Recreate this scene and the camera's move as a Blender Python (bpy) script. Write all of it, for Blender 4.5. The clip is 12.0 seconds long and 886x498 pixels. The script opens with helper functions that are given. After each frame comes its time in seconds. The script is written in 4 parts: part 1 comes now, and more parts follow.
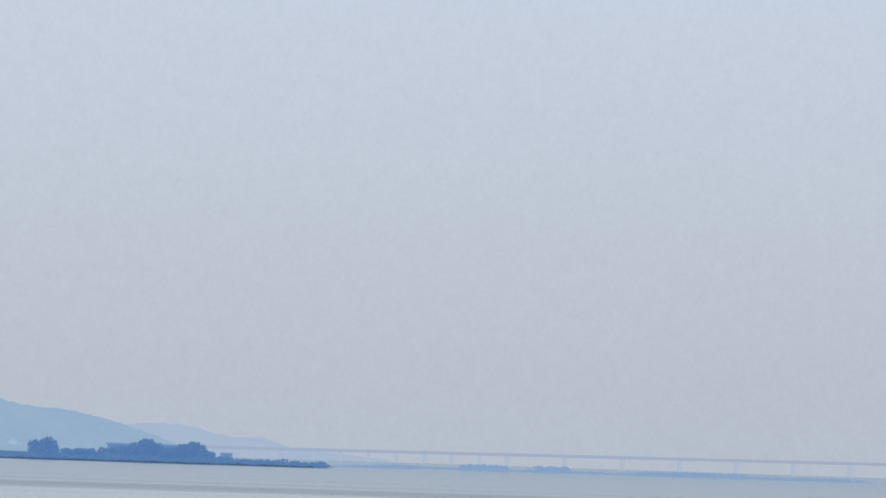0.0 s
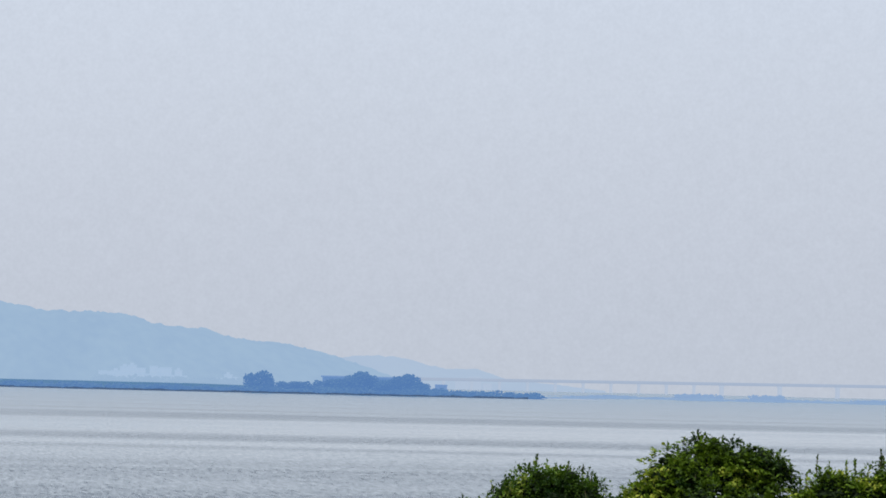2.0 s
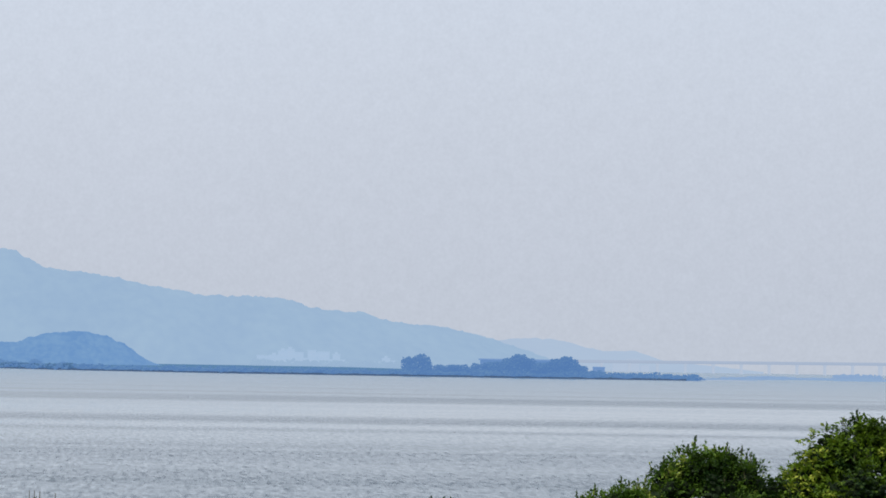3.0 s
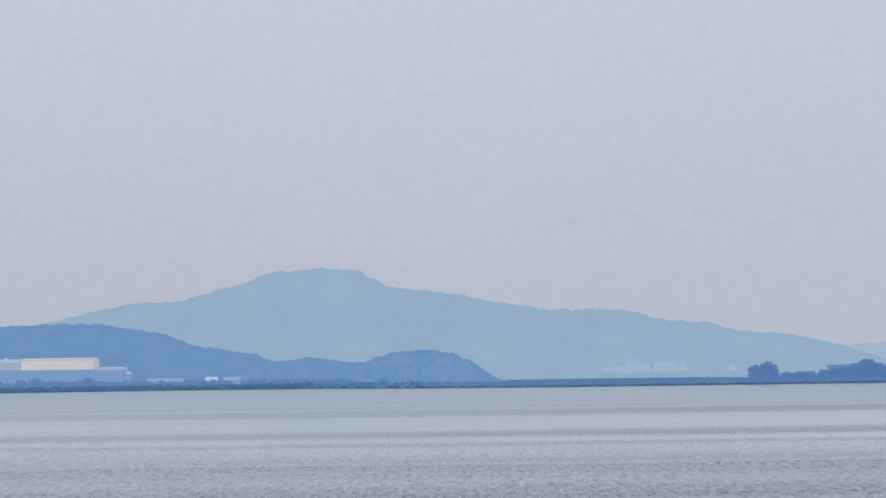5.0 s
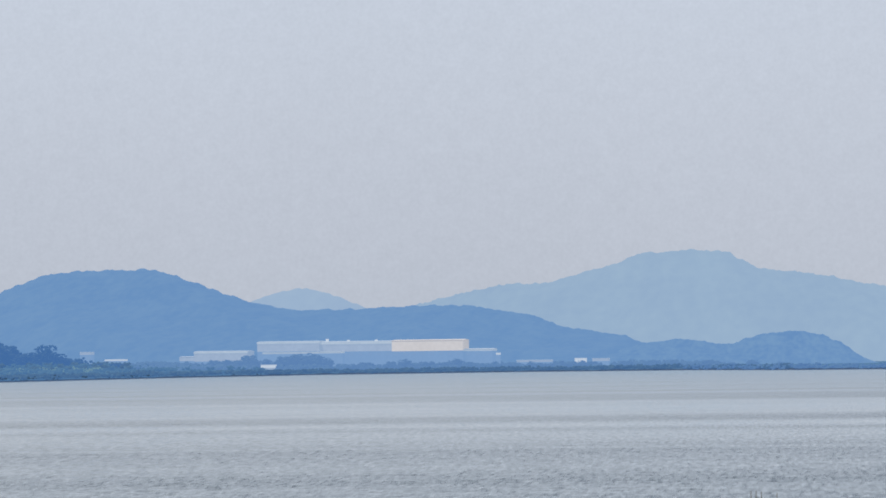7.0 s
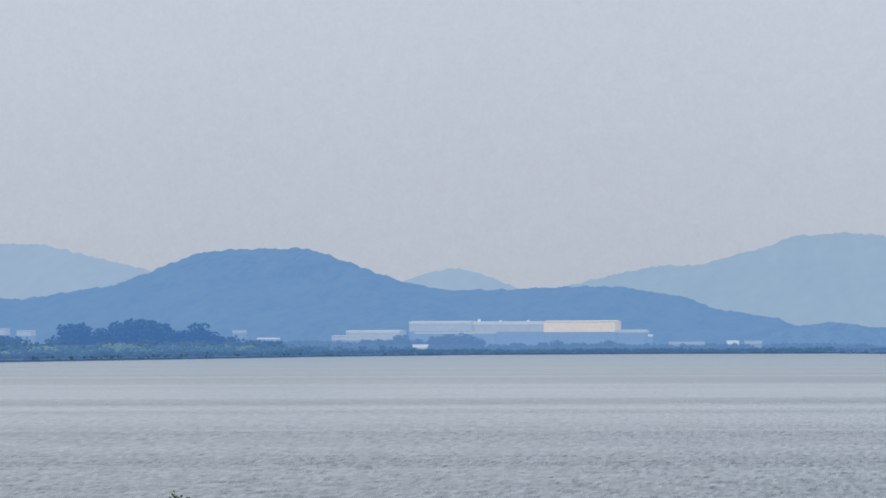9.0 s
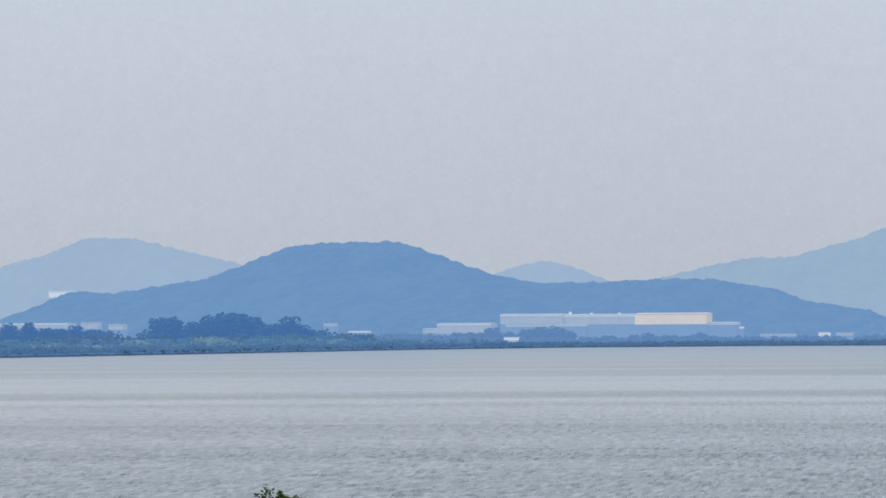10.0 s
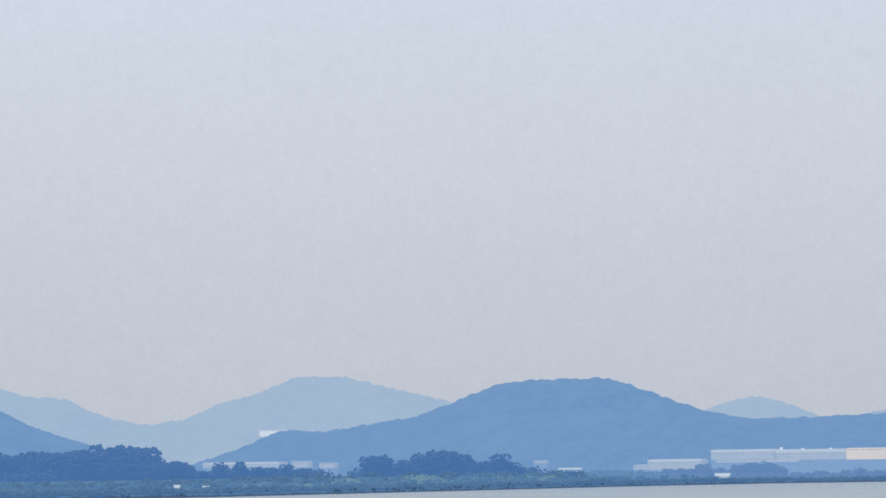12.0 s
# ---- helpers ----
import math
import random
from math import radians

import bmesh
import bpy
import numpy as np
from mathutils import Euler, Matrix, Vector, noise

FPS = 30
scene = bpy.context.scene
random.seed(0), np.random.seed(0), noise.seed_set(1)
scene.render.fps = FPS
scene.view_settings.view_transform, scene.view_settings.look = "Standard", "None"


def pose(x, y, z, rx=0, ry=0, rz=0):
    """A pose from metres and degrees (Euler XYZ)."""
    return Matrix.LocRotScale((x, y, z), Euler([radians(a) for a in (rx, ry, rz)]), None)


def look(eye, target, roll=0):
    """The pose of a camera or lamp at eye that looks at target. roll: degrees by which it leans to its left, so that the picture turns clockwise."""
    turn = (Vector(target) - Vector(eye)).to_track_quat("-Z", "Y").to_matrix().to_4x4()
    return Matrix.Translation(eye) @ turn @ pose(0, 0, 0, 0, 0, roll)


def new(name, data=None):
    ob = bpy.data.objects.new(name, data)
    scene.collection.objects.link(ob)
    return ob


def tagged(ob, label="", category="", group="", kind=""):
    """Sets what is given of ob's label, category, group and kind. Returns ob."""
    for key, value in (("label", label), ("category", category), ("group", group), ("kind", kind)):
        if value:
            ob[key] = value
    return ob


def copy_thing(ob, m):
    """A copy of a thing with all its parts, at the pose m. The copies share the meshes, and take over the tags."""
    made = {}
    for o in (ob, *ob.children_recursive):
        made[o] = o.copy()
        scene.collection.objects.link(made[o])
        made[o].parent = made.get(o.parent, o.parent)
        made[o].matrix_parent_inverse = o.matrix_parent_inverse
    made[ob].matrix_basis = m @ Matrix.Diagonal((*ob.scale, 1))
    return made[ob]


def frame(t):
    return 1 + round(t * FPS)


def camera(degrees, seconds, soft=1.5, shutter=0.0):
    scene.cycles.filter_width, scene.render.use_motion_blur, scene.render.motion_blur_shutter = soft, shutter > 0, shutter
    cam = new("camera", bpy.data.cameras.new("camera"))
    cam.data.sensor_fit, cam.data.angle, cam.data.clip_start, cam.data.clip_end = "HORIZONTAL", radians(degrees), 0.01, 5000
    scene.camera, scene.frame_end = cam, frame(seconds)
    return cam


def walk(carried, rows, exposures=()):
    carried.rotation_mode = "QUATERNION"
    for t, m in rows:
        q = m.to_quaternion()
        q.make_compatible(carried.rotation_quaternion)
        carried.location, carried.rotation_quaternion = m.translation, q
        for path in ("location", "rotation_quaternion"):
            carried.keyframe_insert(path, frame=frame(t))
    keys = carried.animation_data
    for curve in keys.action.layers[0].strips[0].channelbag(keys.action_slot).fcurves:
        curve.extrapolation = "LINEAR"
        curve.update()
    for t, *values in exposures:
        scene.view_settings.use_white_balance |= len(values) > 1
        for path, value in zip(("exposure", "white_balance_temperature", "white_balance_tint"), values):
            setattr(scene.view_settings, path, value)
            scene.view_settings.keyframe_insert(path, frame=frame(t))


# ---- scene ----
# A wide estuary under a hazy white sky, seen through a long lens from a low bank: the camera only turns.
EYE = 3.9
cam = camera(12.0, 12.0, soft=1.7)

# seconds, turn to the right, tilt up, roll (degrees)
TURNS = [
    (0.0, 9.896, 2.872, 1.863),
    (0.2, 10.169, 3.029, 1.896),
    (0.3, 10.343, 3.128, 1.913),
    (0.5, 10.004, 3.122, 1.894),
    (0.8, 8.935, 2.94, 1.703),
    (1.0, 8.295, 2.691, 1.572),
    (1.2, 7.932, 2.448, 1.539),
    (1.5, 7.473, 2.08, 1.488),
    (1.7, 7.301, 1.997, 1.432),
    (2.0, 7.032, 1.854, 1.35),
    (2.2, 6.8, 1.8, 1.283),
    (2.5, 5.924, 1.695, 1.2),
    (2.7, 5.547, 1.651, 1.1),
    (3.0, 4.907, 1.577, 0.95),
    (3.3, 3.767, 1.548, 0.6),
    (3.5, 2.659, 1.551, 0.33),
    (3.7, 1.715, 1.559, 0.04),
    (5.3, 0.153, 1.801, -0.858),
    (5.5, -0.0, 1.83, -0.902),
    (6.0, -1.246, 1.795, -0.896),
    (6.2, -1.856, 1.786, -0.836),
    (6.5, -2.923, 1.728, -0.741),
    (6.8, -4.125, 1.654, -0.734),
    (7.0, -4.768, 1.552, -0.734),
    (7.2, -5.101, 1.442, -0.653),
    (8.8, -6.725, 1.288, -0.198),
    (9.0, -6.845, 1.305, -0.225),
    (9.5, -7.213, 1.296, -0.335),
    (9.8, -7.686, 1.286, -0.367),
    (10.0, -8.08, 1.215, -0.387),
    (10.2, -8.42, 1.123, -0.418),
    (10.5, -8.795, 1.02, -0.468),
    (11.0, -9.294, 0.928, -0.501),
    (11.3, -9.75, 1.141, -0.573),
    (11.5, -9.984, 1.841, -0.624),
    (11.7, -10.291, 2.68, -0.678),
    (11.9, -10.574, 2.977, -0.733),
    (12.0, -10.906, 3.103, -0.755),
]


def aim(turn, tilt, roll):
    a, b = radians(turn), radians(tilt)
    eye = Vector((0, 0, EYE))
    return look(eye, eye + 1000 * Vector((math.sin(a) * math.cos(b), math.cos(a) * math.cos(b), math.sin(b))), roll)


walk(cam, [(t, aim(a, b, c)) for t, a, b, c in TURNS],
     exposures=[(0.0, 0.03, 6420, 10), (0.5, -0.07, 6420, 10), (1.0, -0.04, 6420, 10), (1.5, 0.10, 6480, 10), (2.0, 0.17, 6480, 10),
                (2.5, 0.18, 6480, 10), (3.5, 0.14, 6480, 10), (5.5, -0.03, 6480, 10), (6.5, 0.02, 6480, 10), (7.0, 0.05, 6480, 10),
                (9.0, 0.0, 6480, 10), (9.5, 0.0, 6480, 10), (10.0, 0.05, 6500, 10), (10.5, 0.22, 6550, 10), (11.0, 0.31, 6600, 10),
                (11.5, 0.19, 6600, 10), (12.0, 0.13, 6650, 10)])

# ---- sky and sun ----
SUN_UP, SUN_TURN = radians(58), radians(215)
world = bpy.data.worlds.new("sky")
scene.world = world
world.use_nodes = True
wn, wl = world.node_tree.nodes, world.node_tree.links
wn.clear()


def sky_world():
    out = wn.new("ShaderNodeOutputWorld")
    bg = wn.new("ShaderNodeBackground")
    sky = wn.new("ShaderNodeTexSky")
    sky.sky_type = "NISHITA"
    sky.sun_disc = False
    sky.sun_elevation, sky.sun_rotation = SUN_UP, SUN_TURN
    sky.dust_density, sky.air_density = 4.0, 1.5
    dim = wn.new("ShaderNodeVectorMath")
    dim.operation = "SCALE"
    dim.inputs["Scale"].default_value = 0.07
    wl.new(sky.outputs["Color"], dim.inputs[0])
    # veil of thin high cloud: grey-lilac low down, bluer higher up
    co = wn.new("ShaderNodeTexCoord")
    sep = wn.new("ShaderNodeSeparateXYZ")
    wl.new(co.outputs["Generated"], sep.inputs[0])
    ramp = wn.new("ShaderNodeValToRGB")
    ramp.color_ramp.elements[0].position, ramp.color_ramp.elements[0].color = 0.0, (0.495, 0.543, 0.628, 1)
    ramp.color_ramp.elements[1].position, ramp.color_ramp.elements[1].color = 1.0, (0.62, 0.73, 0.92, 1)
    for pos, col in ((0.03, (0.518, 0.562, 0.65, 1)), (0.07, (0.56, 0.611, 0.705, 1)), (0.12, (0.597, 0.662, 0.775, 1))):
        e = ramp.color_ramp.elements.new(pos)
        e.color = col
    ramp.color_ramp.interpolation = "B_SPLINE"
    wl.new(sep.outputs["Z"], ramp.inputs["Fac"])
    # faint unevenness of the cloud veil at two sizes
    value = None
    for scale, depth in ((6.0, 0.05), (300.0, 0.045), (1100.0, 0.07)):
        tex = wn.new("ShaderNodeTexNoise")
        tex.inputs["Scale"].default_value, tex.inputs["Detail"].default_value = scale, 3.0
        wl.new(co.outputs["Generated"], tex.inputs["Vector"])
        m = wn.new("ShaderNodeMapRange")
        m.inputs["From Min"].default_value, m.inputs["From Max"].default_value = 0.2, 0.8
        m.inputs["To Min"].default_value, m.inputs["To Max"].default_value = 1 - depth / 2, 1 + depth / 2
        wl.new(tex.outputs["Fac"], m.inputs["Value"])
        if value is None:
            value = m.outputs["Result"]
        else:
            mul = wn.new("ShaderNodeMath")
            mul.operation = "MULTIPLY"
            wl.new(value, mul.inputs[0]), wl.new(m.outputs["Result"], mul.inputs[1])
            value = mul.outputs[0]
    veil = wn.new("ShaderNodeVectorMath")
    veil.operation = "SCALE"
    wl.new(ramp.outputs["Color"], veil.inputs[0]), wl.new(value, veil.inputs["Scale"])
    mix = wn.new("ShaderNodeMix")
    mix.data_type = "RGBA"
    mix.inputs["Factor"].default_value = 0.92
    wl.new(dim.outputs[0], mix.inputs["A"]), wl.new(veil.outputs[0], mix.inputs["B"])
    wl.new(mix.outputs["Result"], bg.inputs["Color"])
    bg.inputs["Strength"].default_value = 1.0
    wl.new(bg.outputs[0], out.inputs[0])


sky_world()

sun = new("sun", bpy.data.lights.new("sun", "SUN"))
sun.data.energy, sun.data.angle, sun.data.color = 3.2, radians(6), (1.0, 0.95, 0.86)
sun.matrix_world = look((0, 0, 100), (100 - 100 * (1 + math.sin(SUN_TURN) * math.cos(SUN_UP)),
                                      -100 * math.cos(SUN_TURN) * math.cos(SUN_UP), 100 - 100 * math.sin(SUN_UP)))


# ---- materials ----
def nodes_of(name):
    m = bpy.data.materials.new(name)
    m.use_nodes = True
    n, l = m.node_tree.nodes, m.node_tree.links
    n.clear()
    return m, n, l


def mottled(n, l, low, high, scale, fine, stretch=(1, 1, 1)):
    """A colour that wanders between two, at a broad and a fine scale, in metres."""
    co = n.new("ShaderNodeTexCoord")
    mp = n.new("ShaderNodeMapping")
    mp.inputs["Scale"].default_value = stretch
    l.new(co.outputs["Object"], mp.inputs["Vector"])
    a, b = n.new("ShaderNodeTexNoise"), n.new("ShaderNodeTexNoise")
    a.inputs["Scale"].default_value, a.inputs["Detail"].default_value = 1 / scale, 4.0
    b.inputs["Scale"].default_value, b.inputs["Detail"].default_value = 1 / fine, 2.0
    for t in (a, b):
        l.new(mp.outputs["Vector"], t.inputs["Vector"])
    mean = n.new("ShaderNodeMath")
    mean.operation = "ADD"
    l.new(a.outputs["Fac"], mean.inputs[0]), l.new(b.outputs["Fac"], mean.inputs[1])
    ramp = n.new("ShaderNodeValToRGB")
    ramp.color_ramp.elements[0].position, ramp.color_ramp.elements[0].color = 0.36, (*low, 1)
    ramp.color_ramp.elements[1].position, ramp.color_ramp.elements[1].color = 0.64, (*high, 1)
    half = n.new("ShaderNodeMath")
    half.operation = "MULTIPLY"
    half.inputs[1].default_value = 0.5
    l.new(mean.outputs[0], half.inputs[0]), l.new(half.outputs[0], ramp.inputs["Fac"])
    return ramp.outputs["Color"], half.outputs[0]


def surface(name, low, high, scale=1.0, fine=0.1, rough=0.8, relief=0.0, stretch=(1, 1, 1), shiny=0.3):
    m, n, l = nodes_of(name)
    out, b = n.new("ShaderNodeOutputMaterial"), n.new("ShaderNodeBsdfPrincipled")
    colour, fac = mottled(n, l, low, high, scale, fine, stretch)
    l.new(colour, b.inputs["Base Color"])
    b.inputs["Roughness"].default_value = rough
    b.inputs["Specular IOR Level"].default_value = shiny
    if relief:
        bump = n.new("ShaderNodeBump")
        bump.inputs["Distance"].default_value = relief
        l.new(fac, bump.inputs["Height"]), l.new(bump.outputs["Normal"], b.inputs["Normal"])
    l.new(b.outputs[0], out.inputs[0])
    return m


def hazed(name, low, high, air, share, scale=30.0, fine=6.0, stretch=(1, 1, 1)):
    """A far-off surface that never shifts, with haze painted in: it emits a share of the daylit air's colour."""
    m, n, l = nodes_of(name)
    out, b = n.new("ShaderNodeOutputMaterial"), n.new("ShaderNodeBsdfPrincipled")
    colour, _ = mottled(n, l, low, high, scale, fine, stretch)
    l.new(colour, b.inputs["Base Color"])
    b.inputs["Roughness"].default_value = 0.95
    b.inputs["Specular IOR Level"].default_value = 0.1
    haze_glow, mix = n.new("ShaderNodeEmission"), n.new("ShaderNodeMixShader")
    haze_glow.inputs["Color"].default_value = (*air, 1)
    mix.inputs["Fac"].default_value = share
    l.new(b.outputs[0], mix.inputs[1]), l.new(haze_glow.outputs[0], mix.inputs[2]), l.new(mix.outputs[0], out.inputs[0])
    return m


FOREST_LOW, FOREST_HIGH = (0.035, 0.06, 0.03), (0.09, 0.13, 0.06)
# Haze colours that the far materials emit
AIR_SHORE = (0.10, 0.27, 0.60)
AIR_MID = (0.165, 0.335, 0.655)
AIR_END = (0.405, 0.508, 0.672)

# Hill materials: haze emitted over green forest, most of it on the farthest
M_BACK = hazed("far_forest", (0.015, 0.03, 0.015), (0.15, 0.18, 0.10), (0.337, 0.464, 0.645), 0.90, 60, 12, (1, 0.12, 1))
M_BIG = hazed("far_forest_blue_haze", (0.015, 0.03, 0.015), (0.15, 0.18, 0.10), (0.318, 0.453, 0.636), 0.88, 60, 10, (1, 0.12, 1))
M_LOW = hazed("farthest_forest", FOREST_LOW, FOREST_HIGH, AIR_END, 0.88, 60, 12)
M_MID = hazed("hill_forest", (0.03, 0.05, 0.028), (0.09, 0.115, 0.06), AIR_MID, 0.74, 16, 4, (1, 0.12, 1))
M_HUMP = hazed("knoll_forest", (0.015, 0.03, 0.015), (0.11, 0.14, 0.07), AIR_MID, 0.74, 12, 3, (1, 0.12, 1))
# Shore growth: its blue is emitted haze, not leaf or grass colour
M_TREE = hazed("shore_leaves", FOREST_LOW, FOREST_HIGH, (0.072, 0.192, 0.472), 0.72, 9, 1.5)
M_SPIT = hazed("spit_leaves", FOREST_LOW, FOREST_HIGH, (0.125, 0.275, 0.62), 0.62, 9, 1.5)
M_TRUNK = hazed("shore_bark", (0.06, 0.05, 0.04), (0.12, 0.10, 0.08), AIR_SHORE, 0.50, 2, 0.4)
M_SCRUB = hazed("shore_scrub", (0.025, 0.04, 0.025), (0.08, 0.115, 0.055), (0.082, 0.20, 0.445), 0.62, 14, 2)
M_MARSH = hazed("marsh_grass", (0.04, 0.07, 0.035), (0.10, 0.15, 0.07), (0.086, 0.215, 0.465), 0.70, 22, 3)
M_MUD = hazed("wet_mud", (0.02, 0.02, 0.02), (0.04, 0.04, 0.04), (0.062, 0.148, 0.32), 0.5, 8, 1.5)
M_CLUMP = hazed("dark_waterline_scrub", (0.008, 0.012, 0.01), (0.03, 0.035, 0.03), (0.05, 0.12, 0.24), 0.6, 8, 1.5)
M_REED = hazed("pale_reeds", (0.10, 0.14, 0.07), (0.17, 0.22, 0.11), (0.15, 0.305, 0.49), 0.66, 22, 3)
# Islet scrub and sand, paled by haze put in as emission
M_ISLET = hazed("islet_scrub", FOREST_LOW, FOREST_HIGH, (0.262, 0.392, 0.625), 0.85, 15, 3)
M_SAND = hazed("sand_bar", (0.20, 0.19, 0.17), (0.34, 0.32, 0.28), (0.36, 0.45, 0.60), 0.74, 10, 2)
# Walls, roofs and panes: the haze before them is emitted from the surface
M_WHITE = hazed("white_cladding", (0.55, 0.56, 0.56), (0.74, 0.74, 0.72), (0.36, 0.48, 0.64), 0.72, 12, 2)
M_CREAM = hazed("cream_cladding", (0.72, 0.63, 0.52), (0.85, 0.75, 0.64), (0.51, 0.525, 0.60), 0.58, 12, 2)
# Lower walls: grey-blue of haze and shade put into the colour
M_PLINTH = hazed("hazed_grey_blue_wall", (0.10, 0.12, 0.14), (0.20, 0.22, 0.24), (0.205, 0.365, 0.635), 0.82, 7, 1.5)
M_ROOF = hazed("pale_roof_sheet", (0.45, 0.47, 0.50), (0.66, 0.67, 0.68), (0.38, 0.49, 0.65), 0.68, 12, 2)
M_PALE = hazed("hazed_pale_cladding", (0.38, 0.36, 0.36), (0.56, 0.54, 0.52), (0.30, 0.43, 0.635), 0.74, 6, 1.2)
M_BRIGHT = hazed("white_render", (0.7, 0.7, 0.68), (0.8, 0.8, 0.78), (0.52, 0.61, 0.73), 0.80, 6, 1.2)
M_HAZY_TREE = hazed("plain_leaves", FOREST_LOW, FOREST_HIGH, (0.135, 0.275, 0.56), 0.76, 9, 1.5)
M_TOWN_PANE = hazed("hazy_window_glass", (0.2, 0.2, 0.2), (0.3, 0.3, 0.3), (0.358, 0.482, 0.65), 0.95, 9, 2)
M_HAZY_BLOCK = hazed("hazy_blue_wall", (0.3, 0.3, 0.3), (0.4, 0.4, 0.4), (0.40, 0.49, 0.63), 0.93, 20, 4)
M_GLASS = hazed("dark_window", (0.05, 0.06, 0.08), (0.09, 0.10, 0.12), (0.23, 0.39, 0.66), 0.8, 5, 1)
M_TOWN = hazed("pale_town_wall", (0.42, 0.38, 0.34), (0.60, 0.55, 0.50), (0.340, 0.470, 0.643), 0.95, 5, 1.5)
# Bridge concrete, faded by a large share of emitted haze
M_BRIDGE = hazed("bridge_concrete", (0.24, 0.24, 0.24), (0.34, 0.34, 0.34), (0.362, 0.442, 0.58), 0.88, 20, 4)

# Spit buildings: bluish through haze emitted along with the wall's own colour
M_SPIT_WALL = hazed("hazy_blue_render", (0.16, 0.16, 0.17), (0.24, 0.24, 0.25), (0.155, 0.31, 0.62), 0.70, 6, 1.2)
M_SPIT_ROOF = hazed("hazy_roof_felt", (0.12, 0.12, 0.13), (0.20, 0.20, 0.21), (0.175, 0.325, 0.62), 0.74, 5, 1.0)
# Piers fade further: paler haze is emitted here
M_PIER = hazed("bridge_pier_concrete", (0.24, 0.24, 0.24), (0.34, 0.34, 0.34), (0.425, 0.505, 0.635), 0.90, 20, 4)
M_BANK = surface("bank_earth", (0.06, 0.07, 0.03), (0.13, 0.12, 0.06), 2.5, 0.2, 0.95, 0.05)
M_STEM = surface("bush_stem", (0.07, 0.06, 0.035), (0.14, 0.12, 0.07), 0.3, 0.03, 0.85, 0.004)


def leaf_material(name, low, high, sunlit_hue):
    m, n, l = nodes_of(name)
    out, b = n.new("ShaderNodeOutputMaterial"), n.new("ShaderNodeBsdfPrincipled")
    geo = n.new("ShaderNodeNewGeometry")
    co = n.new("ShaderNodeTexCoord")
    tex = n.new("ShaderNodeTexNoise")
    tex.inputs["Scale"].default_value = 1.7
    tex.inputs["Detail"].default_value = 3.0
    l.new(co.outputs["Object"], tex.inputs["Vector"])
    # Sunlit and dark clumps of foliage painted in, on top of random leaf tone
    lit_clump = n.new("ShaderNodeMapRange")
    lit_clump.inputs["From Min"].default_value, lit_clump.inputs["From Max"].default_value = 0.36, 0.64
    lit_clump.inputs["To Max"].default_value = 0.70
    l.new(tex.outputs["Fac"], lit_clump.inputs["Value"])
    half = n.new("ShaderNodeMath")
    half.operation = "MULTIPLY_ADD"
    half.inputs[1].default_value = 0.32
    l.new(geo.outputs["Random Per Island"], half.inputs[0]), l.new(lit_clump.outputs["Result"], half.inputs[2])
    ramp = n.new("ShaderNodeValToRGB")
    ramp.color_ramp.elements[0].position, ramp.color_ramp.elements[0].color = 0.2, (*low, 1)
    ramp.color_ramp.elements[1].position, ramp.color_ramp.elements[1].color = 0.8, (*high, 1)
    e = ramp.color_ramp.elements.new(0.93)
    e.color = (*sunlit_hue, 1)
    l.new(half.outputs[0], ramp.inputs["Fac"])
    l.new(ramp.outputs["Color"], b.inputs["Base Color"])
    b.inputs["Roughness"].default_value = 0.55
    b.inputs["Specular IOR Level"].default_value = 0.22
    soft, mix = n.new("ShaderNodeBsdfTranslucent"), n.new("ShaderNodeMixShader")
    l.new(ramp.outputs["Color"], soft.inputs["Color"])
    mix.inputs["Fac"].default_value = 0.3
    l.new(b.outputs[0], mix.inputs[1]), l.new(soft.outputs[0], mix.inputs[2]), l.new(mix.outputs[0], out.inputs[0])
    return m


M_LEAF = leaf_material("bush_leaf", (0.006, 0.024, 0.002), (0.112, 0.188, 0.008), (0.32, 0.36, 0.045))
M_LEAF_DARK = leaf_material("bush_leaf_dark", (0.006, 0.026, 0.003), (0.072, 0.138, 0.009), (0.26, 0.31, 0.05))
# Near-black colour painted as the shade inside the bushes
M_CORE = surface("bush_inner_shade", (0.004, 0.010, 0.002), (0.010, 0.022, 0.004), 0.3, 0.05, 0.95)


